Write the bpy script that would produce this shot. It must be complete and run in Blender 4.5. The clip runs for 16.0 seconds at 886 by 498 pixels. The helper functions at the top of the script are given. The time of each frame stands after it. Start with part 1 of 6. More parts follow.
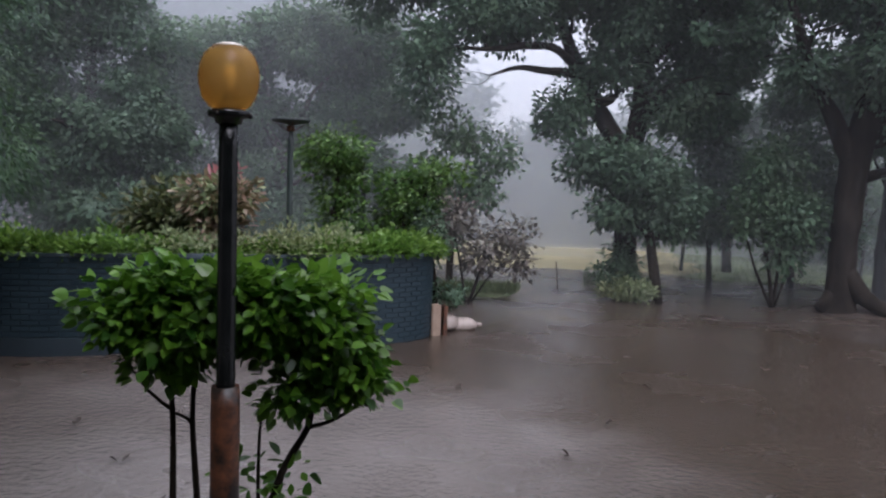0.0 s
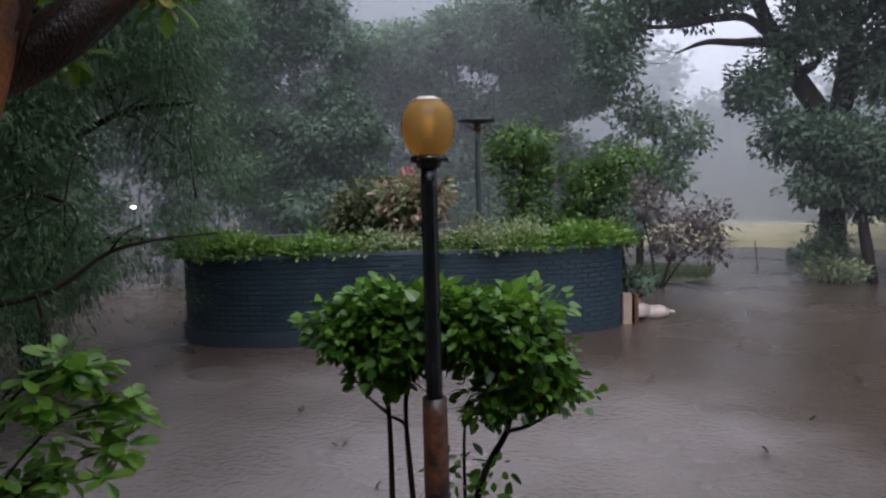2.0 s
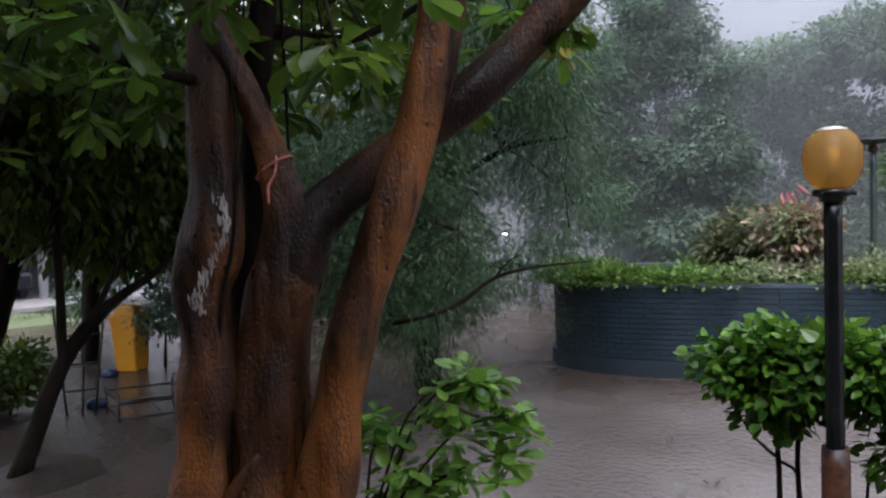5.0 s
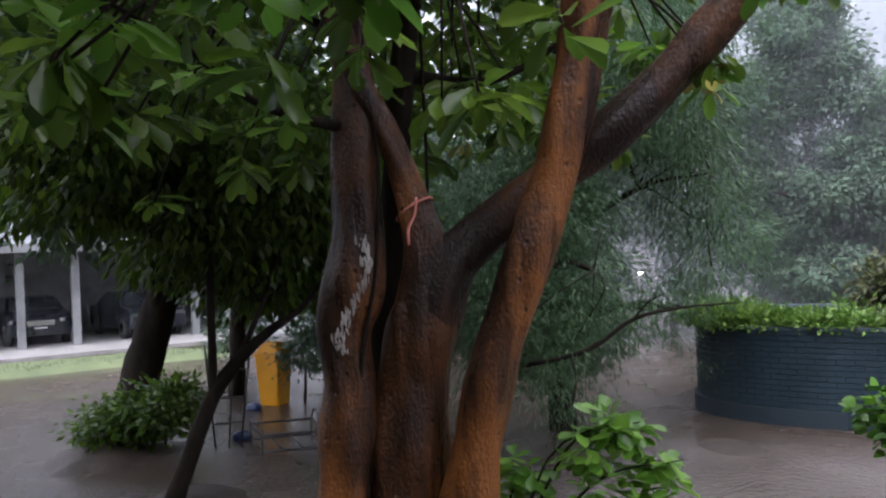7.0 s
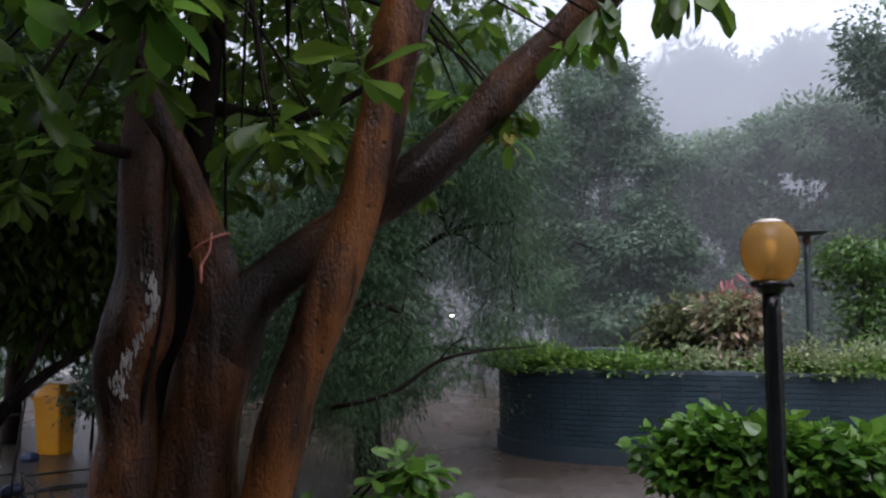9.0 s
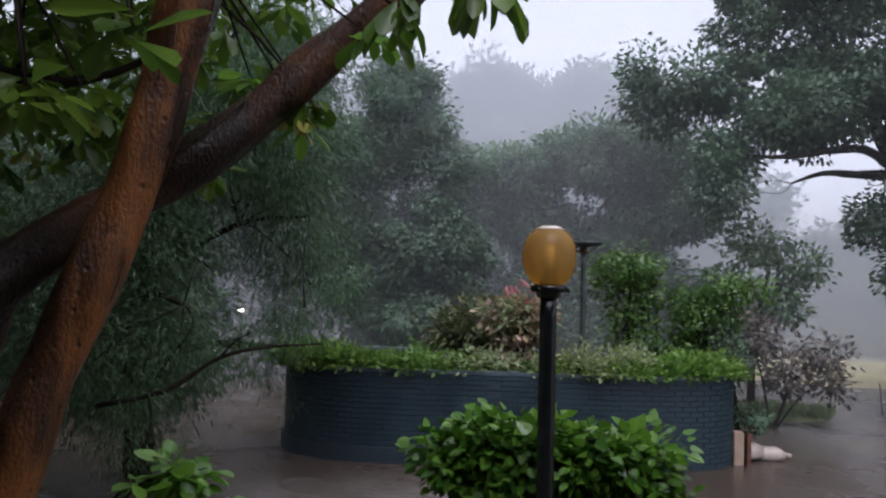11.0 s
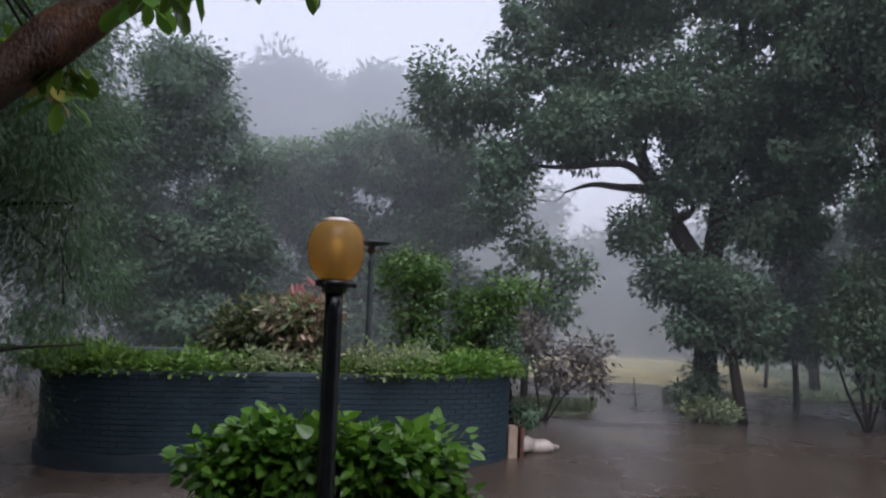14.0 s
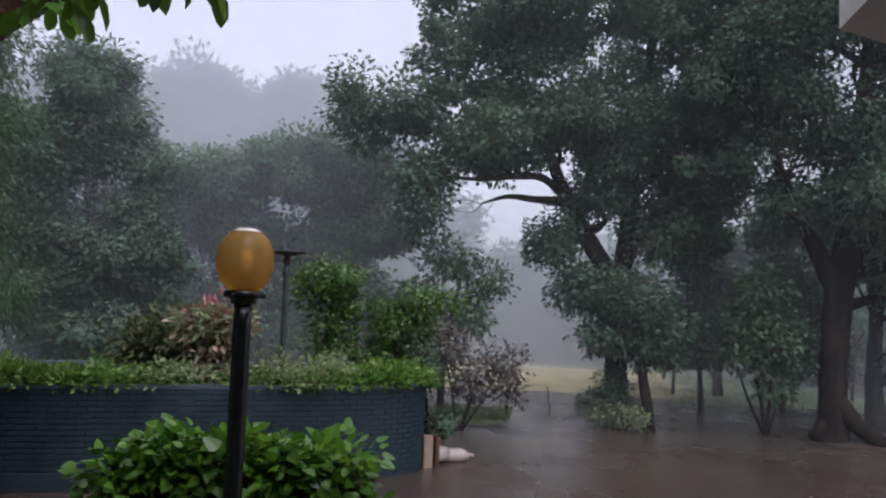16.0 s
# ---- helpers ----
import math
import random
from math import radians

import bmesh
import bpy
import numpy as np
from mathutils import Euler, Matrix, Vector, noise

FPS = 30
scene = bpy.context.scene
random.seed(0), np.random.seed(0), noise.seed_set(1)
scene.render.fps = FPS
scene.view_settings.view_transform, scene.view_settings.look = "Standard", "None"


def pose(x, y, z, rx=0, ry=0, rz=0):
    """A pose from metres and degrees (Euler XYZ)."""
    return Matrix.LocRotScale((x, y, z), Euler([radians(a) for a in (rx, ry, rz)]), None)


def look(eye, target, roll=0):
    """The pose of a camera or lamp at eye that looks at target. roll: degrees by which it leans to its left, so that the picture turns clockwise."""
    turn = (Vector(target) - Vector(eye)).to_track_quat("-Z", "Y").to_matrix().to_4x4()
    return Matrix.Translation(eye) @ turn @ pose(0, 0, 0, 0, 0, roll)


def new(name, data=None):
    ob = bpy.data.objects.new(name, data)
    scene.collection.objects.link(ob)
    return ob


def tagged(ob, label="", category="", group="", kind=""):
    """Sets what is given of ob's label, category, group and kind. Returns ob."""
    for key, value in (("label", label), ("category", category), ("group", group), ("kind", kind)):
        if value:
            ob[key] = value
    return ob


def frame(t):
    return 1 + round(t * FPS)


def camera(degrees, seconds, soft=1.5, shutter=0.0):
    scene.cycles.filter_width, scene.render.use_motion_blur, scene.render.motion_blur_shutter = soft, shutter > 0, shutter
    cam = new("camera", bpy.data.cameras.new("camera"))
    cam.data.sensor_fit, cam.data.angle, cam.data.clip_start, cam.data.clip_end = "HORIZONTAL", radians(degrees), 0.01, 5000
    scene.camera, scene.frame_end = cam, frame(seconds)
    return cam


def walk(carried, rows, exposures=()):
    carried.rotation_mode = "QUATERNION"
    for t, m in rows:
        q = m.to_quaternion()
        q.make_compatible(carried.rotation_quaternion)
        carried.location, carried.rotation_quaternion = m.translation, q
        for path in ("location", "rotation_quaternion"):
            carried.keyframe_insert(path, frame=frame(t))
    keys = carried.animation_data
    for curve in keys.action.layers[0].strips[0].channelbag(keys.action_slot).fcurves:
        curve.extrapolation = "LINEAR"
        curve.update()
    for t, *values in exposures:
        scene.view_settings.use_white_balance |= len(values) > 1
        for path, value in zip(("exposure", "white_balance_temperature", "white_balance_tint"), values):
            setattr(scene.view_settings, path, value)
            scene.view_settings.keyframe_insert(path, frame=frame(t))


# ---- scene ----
cam = camera(58.8, 16.0, soft=2.2)
PATH = [
    (0, (-0.023, 0.31, 2.085), (-0.345, 2.278, 1.944), 1.8),
    (0.5, (0.008, 0.233, 2.193), (-0.321, 2.199, 2.02), 0.7),
    (1, (0.04, 0.182, 2.243), (-0.382, 2.128, 2.058), 0.3),
    (1.5, (0.057, 0.11, 2.268), (-0.498, 2.021, 2.067), -0.6),
    (2, (0.042, 0.062, 2.286), (-0.735, 1.895, 2.091), -1.4),
    (2.5, (0.005, 0.065, 2.302), (-0.989, 1.791, 2.116), -1.5),
    (3, (0.004, 0.038, 2.3), (-1.137, 1.672, 2.13), -1.7),
    (3.5, (0.004, 0.004, 2.308), (-1.253, 1.551, 2.15), -1.9),
    (4, (0.0, -0.036, 2.317), (-1.367, 1.417, 2.174), -2.4),
    (4.5, (0.0, -0.067, 2.327), (-1.433, 1.324, 2.208), -2.5),
    (4.7, (0.018, -0.113, 2.328), (-1.439, 1.253, 2.215), -2.3),
    (6.8, (-0.035, -0.127, 2.337), (-1.730, 0.933, 2.336), -2.4),
    (7, (-0.035, -0.127, 2.337), (-1.73, 0.933, 2.348), -2.4),
    (7.5, (-0.014, -0.126, 2.353), (-1.71, 0.931, 2.436), -2.0),
    (8, (-0.02, -0.092, 2.343), (-1.663, 1.045, 2.434), -2.1),
    (8.5, (-0.01, -0.043, 2.341), (-1.532, 1.251, 2.433), -1.8),
    (9, (-0.023, -0.039, 2.341), (-1.427, 1.382, 2.441), -0.9),
    (9.5, (-0.023, -0.021, 2.339), (-1.264, 1.544, 2.442), 0.3),
    (9.7, (-0.033, -0.017, 2.34), (-1.213, 1.594, 2.446), 0.7),
    (11.8, (-0.072, 0.173, 2.322), (-0.954, 1.965, 2.416), 1.4),
    (12, (-0.081, 0.195, 2.319), (-0.912, 2.012, 2.415), 1.4),
    (12.5, (-0.07, 0.155, 2.317), (-0.802, 2.014, 2.414), 1.3),
    (13, (-0.098, 0.198, 2.315), (-0.738, 2.09, 2.416), 1.5),
    (13.5, (-0.101, 0.188, 2.316), (-0.679, 2.1, 2.426), 1.9),
    (14, (-0.11, 0.217, 2.314), (-0.615, 2.149, 2.429), 2.2),
    (14.5, (-0.106, 0.218, 2.316), (-0.549, 2.164, 2.44), 2.4),
    (15, (-0.102, 0.213, 2.311), (-0.494, 2.17, 2.445), 2.3),
    (15.5, (-0.106, 0.22, 2.309), (-0.458, 2.184, 2.45), 2.2),
    (16, (-0.066, 0.173, 2.318), (-0.37, 2.144, 2.466), 2.1),
]
EXPOSURES = [(0, 0.2), (1.5, 0.2), (2.5, 0.26), (4, 0.6), (4.7, 0.72), (7, 1.1), (7.6, 1.1), (8.6, 0.56), (9.6, 0.28), (12, 0.06), (14, 0.02), (16, -0.02)]
walk(cam, [(t, look(eye, target, roll)) for t, eye, target, roll in PATH], EXPOSURES)

# ---- world and light ----
world = bpy.data.worlds.new("world")
scene.world = world
world.use_nodes = True
wn, wl = world.node_tree.nodes, world.node_tree.links
sky = wn.new("ShaderNodeTexSky")
sky.sky_type, sky.sun_disc = "NISHITA", False
sky.sun_elevation, sky.sun_rotation, sky.air_density, sky.dust_density = radians(62), radians(150), 1.0, 4.0
grey = wn.new("ShaderNodeHueSaturation")          # thick rain cloud takes the blue out of the sky
grey.inputs["Saturation"].default_value = 0.16
wl.new(sky.outputs[0], grey.inputs["Color"])
SKY = 0.285
wn["Background"].inputs["Strength"].default_value = SKY
tint = wn.new("ShaderNodeMix")
tint.data_type, tint.blend_type = "RGBA", "MULTIPLY"
tint.inputs["Factor"].default_value = 1.0
tint.inputs["B"].default_value = (0.985, 0.985, 1.16, 1)
wl.new(grey.outputs[0], tint.inputs["A"])
wl.new(tint.outputs["Result"], wn["Background"].inputs["Color"])
sun_data = bpy.data.lights.new("sun", "SUN")
sun_data.energy, sun_data.angle, sun_data.color = 0.6, radians(40), (1.0, 0.98, 0.95)
new("sun", sun_data).matrix_world = look((0, 0, 30), (-9, -16, -4))


# ---- materials ----
def nodes(name):
    m = bpy.data.materials.new(name)
    m.use_nodes = True
    return m, m.node_tree.nodes, m.node_tree.links, m.node_tree.nodes["Principled BSDF"]


def surface(name, a, b, rough=0.6, scale=3.0, fine=40.0, bump=0.3, metal=0.0, contrast=0.5, rough_b=None, dist=0.01, spec=0.5, centre=0.72, tall=1.0):
    """Two colours mixed by noise at two scales, with relief."""
    m, n, l, p = nodes(name)
    tc = n.new("ShaderNodeTexCoord")
    big, small = n.new("ShaderNodeTexNoise"), n.new("ShaderNodeTexNoise")
    big.inputs["Scale"].default_value, small.inputs["Scale"].default_value = scale, fine
    big.inputs["Detail"].default_value, small.inputs["Detail"].default_value = 5, 4
    add = n.new("ShaderNodeMath")
    add.operation = "MULTIPLY_ADD"
    add.inputs[1].default_value = 0.45
    ramp = n.new("ShaderNodeValToRGB")
    ramp.color_ramp.elements[0].position, ramp.color_ramp.elements[1].position = centre - contrast / 2, centre + contrast / 2
    ramp.color_ramp.elements[0].color, ramp.color_ramp.elements[1].color = (*a, 1), (*b, 1)
    stretch = n.new("ShaderNodeMapping")
    stretch.inputs["Scale"].default_value = (1, 1, tall)
    l.new(tc.outputs["Object"], stretch.inputs["Vector"])
    for t in (big, small):
        l.new(stretch.outputs[0], t.inputs["Vector"])
    l.new(small.outputs["Fac"], add.inputs[0])
    l.new(big.outputs["Fac"], add.inputs[2])
    l.new(add.outputs[0], ramp.inputs[0])
    l.new(ramp.outputs[0], p.inputs["Base Color"])
    rr = n.new("ShaderNodeMapRange")
    rr.inputs["To Min"].default_value, rr.inputs["To Max"].default_value = rough, rough if rough_b is None else rough_b
    l.new(big.outputs["Fac"], rr.inputs["Value"])
    l.new(rr.outputs[0], p.inputs["Roughness"])
    bm_ = n.new("ShaderNodeBump")
    bm_.inputs["Strength"].default_value, bm_.inputs["Distance"].default_value = bump, dist
    l.new(add.outputs[0], bm_.inputs["Height"])
    l.new(bm_.outputs[0], p.inputs["Normal"])
    p.inputs["Metallic"].default_value = metal
    p.inputs["Specular IOR Level"].default_value = spec
    return m


def leafy(name, dark, light, rough=0.42, through_light=0.35, accent=None, spec=0.5):
    """Leaves: a colour of its own for each leaf, wet gloss, and light that shines through."""
    m, n, l, p = nodes(name)
    g = n.new("ShaderNodeNewGeometry")
    ramp = n.new("ShaderNodeValToRGB")
    e = ramp.color_ramp.elements
    e[0].color, e[1].color = (*dark, 1), (*light, 1)
    if accent:
        e[1].position = 0.8
        k = e.new(0.92)
        k.color = (*accent, 1)
    l.new(g.outputs["Random Per Island"], ramp.inputs[0])
    tc, no = n.new("ShaderNodeTexCoord"), n.new("ShaderNodeTexNoise")
    no.inputs["Scale"].default_value = 0.9
    l.new(tc.outputs["Object"], no.inputs["Vector"])
    mix = n.new("ShaderNodeMix")
    mix.data_type, mix.blend_type = "RGBA", "MULTIPLY"
    mix.inputs["Factor"].default_value = 0.55
    l.new(ramp.outputs[0], mix.inputs["A"])
    l.new(no.outputs["Color"], mix.inputs["B"])
    boost = n.new("ShaderNodeHueSaturation")
    boost.inputs["Value"].default_value = 1.35
    l.new(mix.outputs["Result"], boost.inputs["Color"])
    mixc = n.new("ShaderNodeMix")
    mixc.data_type = "RGBA"
    mixc.inputs["Factor"].default_value = 0.6
    l.new(ramp.outputs[0], mixc.inputs["B"])
    l.new(boost.outputs[0], mixc.inputs["A"])
    l.new(mixc.outputs["Result"], p.inputs["Base Color"])
    p.inputs["Roughness"].default_value = rough
    p.inputs["Specular IOR Level"].default_value = spec
    tr, ms = n.new("ShaderNodeBsdfTranslucent"), n.new("ShaderNodeMixShader")
    l.new(mixc.outputs["Result"], tr.inputs["Color"])
    ms.inputs[0].default_value = through_light
    l.new(p.outputs[0], ms.inputs[1])
    l.new(tr.outputs[0], ms.inputs[2])
    l.new(ms.outputs[0], n["Material Output"].inputs["Surface"])
    return m


def flood_water():
    """Muddy water, pocked by rain: fine ripples, and patches where the wind lays them."""
    m, n, l, p = nodes("flood_water")
    tc = n.new("ShaderNodeTexCoord")
    mud, rip, drops, wide = (n.new("ShaderNodeTexNoise"), n.new("ShaderNodeTexNoise"), n.new("ShaderNodeTexVoronoi"), n.new("ShaderNodeTexNoise"))
    mud.inputs["Scale"].default_value, mud.inputs["Detail"].default_value = 0.22, 4
    rip.inputs["Scale"].default_value, rip.inputs["Detail"].default_value = 15, 5
    wide.inputs["Scale"].default_value, wide.inputs["Detail"].default_value = 0.6, 3
    drops.inputs["Scale"].default_value = 11
    for t in (mud, rip, drops, wide):
        l.new(tc.outputs["Object"], t.inputs["Vector"])
    ramp = n.new("ShaderNodeValToRGB")
    e = ramp.color_ramp.elements
    e[0].position, e[0].color = 0.36, (0.042, 0.031, 0.023, 1)
    e[1].position, e[1].color = 0.62, (0.060, 0.046, 0.036, 1)
    l.new(mud.outputs["Fac"], ramp.inputs[0])
    # pale pool: grey bed, with open-sky shine against tree shade put in the colour
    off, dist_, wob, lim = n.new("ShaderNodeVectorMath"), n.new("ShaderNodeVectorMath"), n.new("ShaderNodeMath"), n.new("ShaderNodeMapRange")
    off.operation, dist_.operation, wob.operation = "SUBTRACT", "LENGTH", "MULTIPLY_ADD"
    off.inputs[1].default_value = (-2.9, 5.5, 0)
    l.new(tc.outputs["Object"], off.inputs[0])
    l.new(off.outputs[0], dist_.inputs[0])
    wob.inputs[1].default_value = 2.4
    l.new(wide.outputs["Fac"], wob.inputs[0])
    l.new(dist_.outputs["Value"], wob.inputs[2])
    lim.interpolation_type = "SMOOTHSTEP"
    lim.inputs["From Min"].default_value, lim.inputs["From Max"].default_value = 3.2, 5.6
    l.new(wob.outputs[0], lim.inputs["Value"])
    pale_pool = n.new("ShaderNodeValToRGB")
    pale_pool.color_ramp.elements[0].position, pale_pool.color_ramp.elements[0].color = 0.30, (0.080, 0.066, 0.057, 1)
    pale_pool.color_ramp.elements[1].position, pale_pool.color_ramp.elements[1].color = 0.62, (0.200, 0.182, 0.173, 1)
    l.new(mud.outputs["Fac"], pale_pool.inputs[0])
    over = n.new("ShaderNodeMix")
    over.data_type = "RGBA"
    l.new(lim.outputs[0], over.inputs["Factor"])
    l.new(pale_pool.outputs[0], over.inputs["A"])
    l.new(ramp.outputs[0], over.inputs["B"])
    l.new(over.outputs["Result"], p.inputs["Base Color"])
    ring = n.new("ShaderNodeMath")
    ring.operation = "LESS_THAN"
    ring.inputs[1].default_value = 0.17
    l.new(drops.outputs["Distance"], ring.inputs[0])
    hs = n.new("ShaderNodeMath")
    hs.operation = "MULTIPLY_ADD"
    hs.inputs[1].default_value = 0.35
    l.new(ring.outputs[0], hs.inputs[0])
    l.new(rip.outputs["Fac"], hs.inputs[2])
    b = n.new("ShaderNodeBump")
    b.inputs["Strength"].default_value, b.inputs["Distance"].default_value = 0.9, 0.024
    l.new(hs.outputs[0], b.inputs["Height"])
    l.new(b.outputs[0], p.inputs["Normal"])
    rr = n.new("ShaderNodeMapRange")
    rr.inputs["From Min"].default_value, rr.inputs["From Max"].default_value = 0.35, 0.65
    rr.inputs["To Min"].default_value, rr.inputs["To Max"].default_value = 0.05, 0.36
    l.new(wide.outputs["Fac"], rr.inputs["Value"])
    l.new(rr.outputs[0], p.inputs["Roughness"])
    p.inputs["IOR"].default_value = 1.33
    return m


WATER = flood_water()
FIELD = surface("dry_grass_field", (0.20, 0.17, 0.07), (0.30, 0.26, 0.12), 0.9, 0.8, 30, 0.6)
LAWN = surface("wet_lawn", (0.06, 0.085, 0.035), (0.12, 0.15, 0.065), 0.8, 1.2, 40, 0.8)
SOIL = surface("wet_soil", (0.020, 0.016, 0.013), (0.055, 0.038, 0.027), 0.55, 5, 45, 1.0, dist=0.02)
TILE = surface("blue_grey_glazed_tile", (0.010, 0.020, 0.027), (0.022, 0.039, 0.048), 0.35, 2.2, 25, 0.25, rough_b=0.6, spec=0.25)
GROUT = surface("dark_grout", (0.009, 0.018, 0.024), (0.018, 0.031, 0.039), 0.6, 4, 60, 0.4)
COPING = surface("painted_coping", (0.025, 0.038, 0.050), (0.055, 0.075, 0.09), 0.45, 4, 50, 0.3)
def wet_bark(name, dark, mid, light, lean=0.0):
    """Smooth wet bark: warm patches, fine rings of pores round the stem, dark knots, streaks where water runs."""
    m, n, l, p = nodes(name)
    tc = n.new("ShaderNodeTexCoord")

    def field(kind, scale, tall, detail=4):
        mp, t = n.new("ShaderNodeMapping"), n.new(kind)
        mp.inputs["Scale"].default_value = (1, 1, tall)
        t.inputs["Scale"].default_value = scale
        if kind == "ShaderNodeTexNoise":
            t.inputs["Detail"].default_value = detail
        l.new(tc.outputs["Object"], mp.inputs["Vector"])
        l.new(mp.outputs[0], t.inputs["Vector"])
        return t

    def math_(op, a, b):
        k = n.new("ShaderNodeMath")
        k.operation = op
        for i, v in enumerate((a, b)):
            if isinstance(v, float):
                k.inputs[i].default_value = v
            else:
                l.new(v, k.inputs[i])
        return k.outputs[0]

    patch, rings, grain, runs = field("ShaderNodeTexNoise", 2.6, 0.55, 3), field("ShaderNodeTexNoise", 9, 5.0, 3), field("ShaderNodeTexNoise", 70, 0.6, 4), field("ShaderNodeTexNoise", 16, 0.10, 3)
    knots = field("ShaderNodeTexVoronoi", 13, 0.8)
    tone = math_("ADD", patch.outputs["Fac"], math_("MULTIPLY", math_("SUBTRACT", rings.outputs["Fac"], 0.5), 0.10))
    tone = math_("ADD", tone, math_("MULTIPLY", math_("SUBTRACT", grain.outputs["Fac"], 0.5), 0.22))
    tone = math_("ADD", tone, math_("MULTIPLY", math_("SUBTRACT", runs.outputs["Fac"], 0.5), 0.30))
    ramp = n.new("ShaderNodeValToRGB")
    e = ramp.color_ramp.elements
    e[0].position, e[0].color = 0.38 + lean, (*dark, 1)
    e[1].position, e[1].color = 0.67 + lean, (*light, 1)
    k = e.new(0.52 + lean)
    k.color = (*mid, 1)
    l.new(tone, ramp.inputs[0])
    hole = n.new("ShaderNodeMapRange")
    hole.inputs["From Min"].default_value, hole.inputs["From Max"].default_value = 0.05, 0.16
    hole.inputs["To Min"].default_value, hole.inputs["To Max"].default_value = 0.25, 1.0
    l.new(knots.outputs["Distance"], hole.inputs["Value"])
    mul = n.new("ShaderNodeMix")
    mul.data_type, mul.blend_type = "RGBA", "MULTIPLY"
    mul.inputs["Factor"].default_value = 1.0
    l.new(ramp.outputs[0], mul.inputs["A"])
    l.new(hole.outputs[0], mul.inputs["B"])
    l.new(mul.outputs["Result"], p.inputs["Base Color"])
    gloss = n.new("ShaderNodeMapRange")
    gloss.inputs["From Min"].default_value, gloss.inputs["From Max"].default_value = 0.35, 0.65
    gloss.inputs["To Min"].default_value, gloss.inputs["To Max"].default_value = 0.20, 0.60
    l.new(runs.outputs["Fac"], gloss.inputs["Value"])
    l.new(gloss.outputs[0], p.inputs["Roughness"])
    p.inputs["Specular IOR Level"].default_value = 0.28
    h = math_("ADD", math_("MULTIPLY", rings.outputs["Fac"], 0.22), math_("ADD", math_("MULTIPLY", grain.outputs["Fac"], 0.75), math_("MULTIPLY", hole.outputs[0], 0.8)))
    bump = n.new("ShaderNodeBump")
    bump.inputs["Strength"].default_value, bump.inputs["Distance"].default_value = 0.8, 0.016
    l.new(h, bump.inputs["Height"])
    l.new(bump.outputs[0], p.inputs["Normal"])
    return m


BARK = wet_bark("wet_orange_bark", (0.018, 0.009, 0.005), (0.074, 0.029, 0.011), (0.215, 0.078, 0.020))
# darker copy of the orange bark: the branch's shaded underside put in its colour
BARK_SHADED = wet_bark("shaded_brown_branch_bark", (0.016, 0.009, 0.006), (0.045, 0.021, 0.011), (0.110, 0.046, 0.018), 0.03)
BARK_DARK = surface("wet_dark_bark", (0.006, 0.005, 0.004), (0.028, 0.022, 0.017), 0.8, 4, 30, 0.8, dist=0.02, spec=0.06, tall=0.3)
BARK_GREY = surface("grey_brown_bark", (0.03, 0.027, 0.023), (0.10, 0.085, 0.07), 0.6, 3, 20, 1.0, dist=0.03)
SHINE_SCAR = surface("white_shine_and_scar", (0.14, 0.11, 0.09), (0.50, 0.47, 0.43), 0.5, 12, 60, 0.8)
BLACK = surface("black_gloss_paint", (0.003, 0.004, 0.004), (0.010, 0.011, 0.011), 0.10, 7, 50, 0.25, rough_b=0.34, spec=0.35)
RUST = surface("rusted_steel", (0.010, 0.007, 0.005), (0.150, 0.052, 0.022), 0.3, 7, 35, 0.7, rough_b=0.7, centre=0.80, contrast=0.3)
MAST = surface("dark_green_painted_steel", (0.010, 0.016, 0.015), (0.030, 0.042, 0.038), 0.35, 6, 40, 0.3)
AMBER_DUST = surface("bleached_dome", (0.34, 0.27, 0.18), (0.72, 0.69, 0.64), 0.5, 18, 70, 0.3)
CREAM = surface("cream_plaster", (0.20, 0.135, 0.095), (0.31, 0.23, 0.17), 0.6, 6, 40, 0.4)
SACK = surface("wet_white_sack", (0.22, 0.18, 0.155), (0.38, 0.32, 0.28), 0.5, 8, 70, 0.5)
YELLOW = surface("yellow_plastic", (0.62, 0.27, 0.010), (0.80, 0.37, 0.018), 0.32, 3, 40, 0.1)
BLUE = surface("blue_plastic", (0.006, 0.018, 0.07), (0.012, 0.035, 0.12), 0.4, 6, 40, 0.2)
STEEL = surface("black_steel_tube", (0.008, 0.008, 0.008), (0.03, 0.028, 0.026), 0.35, 8, 60, 0.2)
PLASTER = surface("off_white_plaster", (0.62, 0.60, 0.54), (0.78, 0.76, 0.70), 0.7, 2, 40, 0.15)
DAMP = surface("damp_grey_plaster", (0.10, 0.105, 0.105), (0.22, 0.225, 0.225), 0.6, 1.6, 30, 0.3)
CONCRETE = surface("wet_concrete", (0.17, 0.165, 0.16), (0.30, 0.29, 0.28), 0.35, 1.5, 30, 0.4, rough_b=0.7)
ROOFING = surface("grey_fibre_roofing", (0.09, 0.10, 0.11), (0.18, 0.19, 0.20), 0.45, 1.5, 20, 0.3)
CAR_DARK = surface("dark_car_paint", (0.010, 0.011, 0.014), (0.022, 0.024, 0.03), 0.15, 2, 30, 0.02)
CAR_RED = surface("maroon_car_paint", (0.05, 0.012, 0.010), (0.08, 0.02, 0.016), 0.2, 2, 30, 0.02)
CAR_GLASS = surface("dark_car_glass", (0.02, 0.024, 0.028), (0.04, 0.045, 0.05), 0.05, 2, 30, 0.0)
CHROME = surface("chrome", (0.5, 0.5, 0.52), (0.65, 0.65, 0.67), 0.15, 5, 30, 0.02, metal=1.0)
RUBBER = surface("tyre_rubber", (0.012, 0.012, 0.012), (0.03, 0.03, 0.03), 0.8, 10, 50, 0.2)
PLATE = surface("white_plate", (0.6, 0.6, 0.6), (0.72, 0.72, 0.72), 0.5, 10, 50, 0.0)
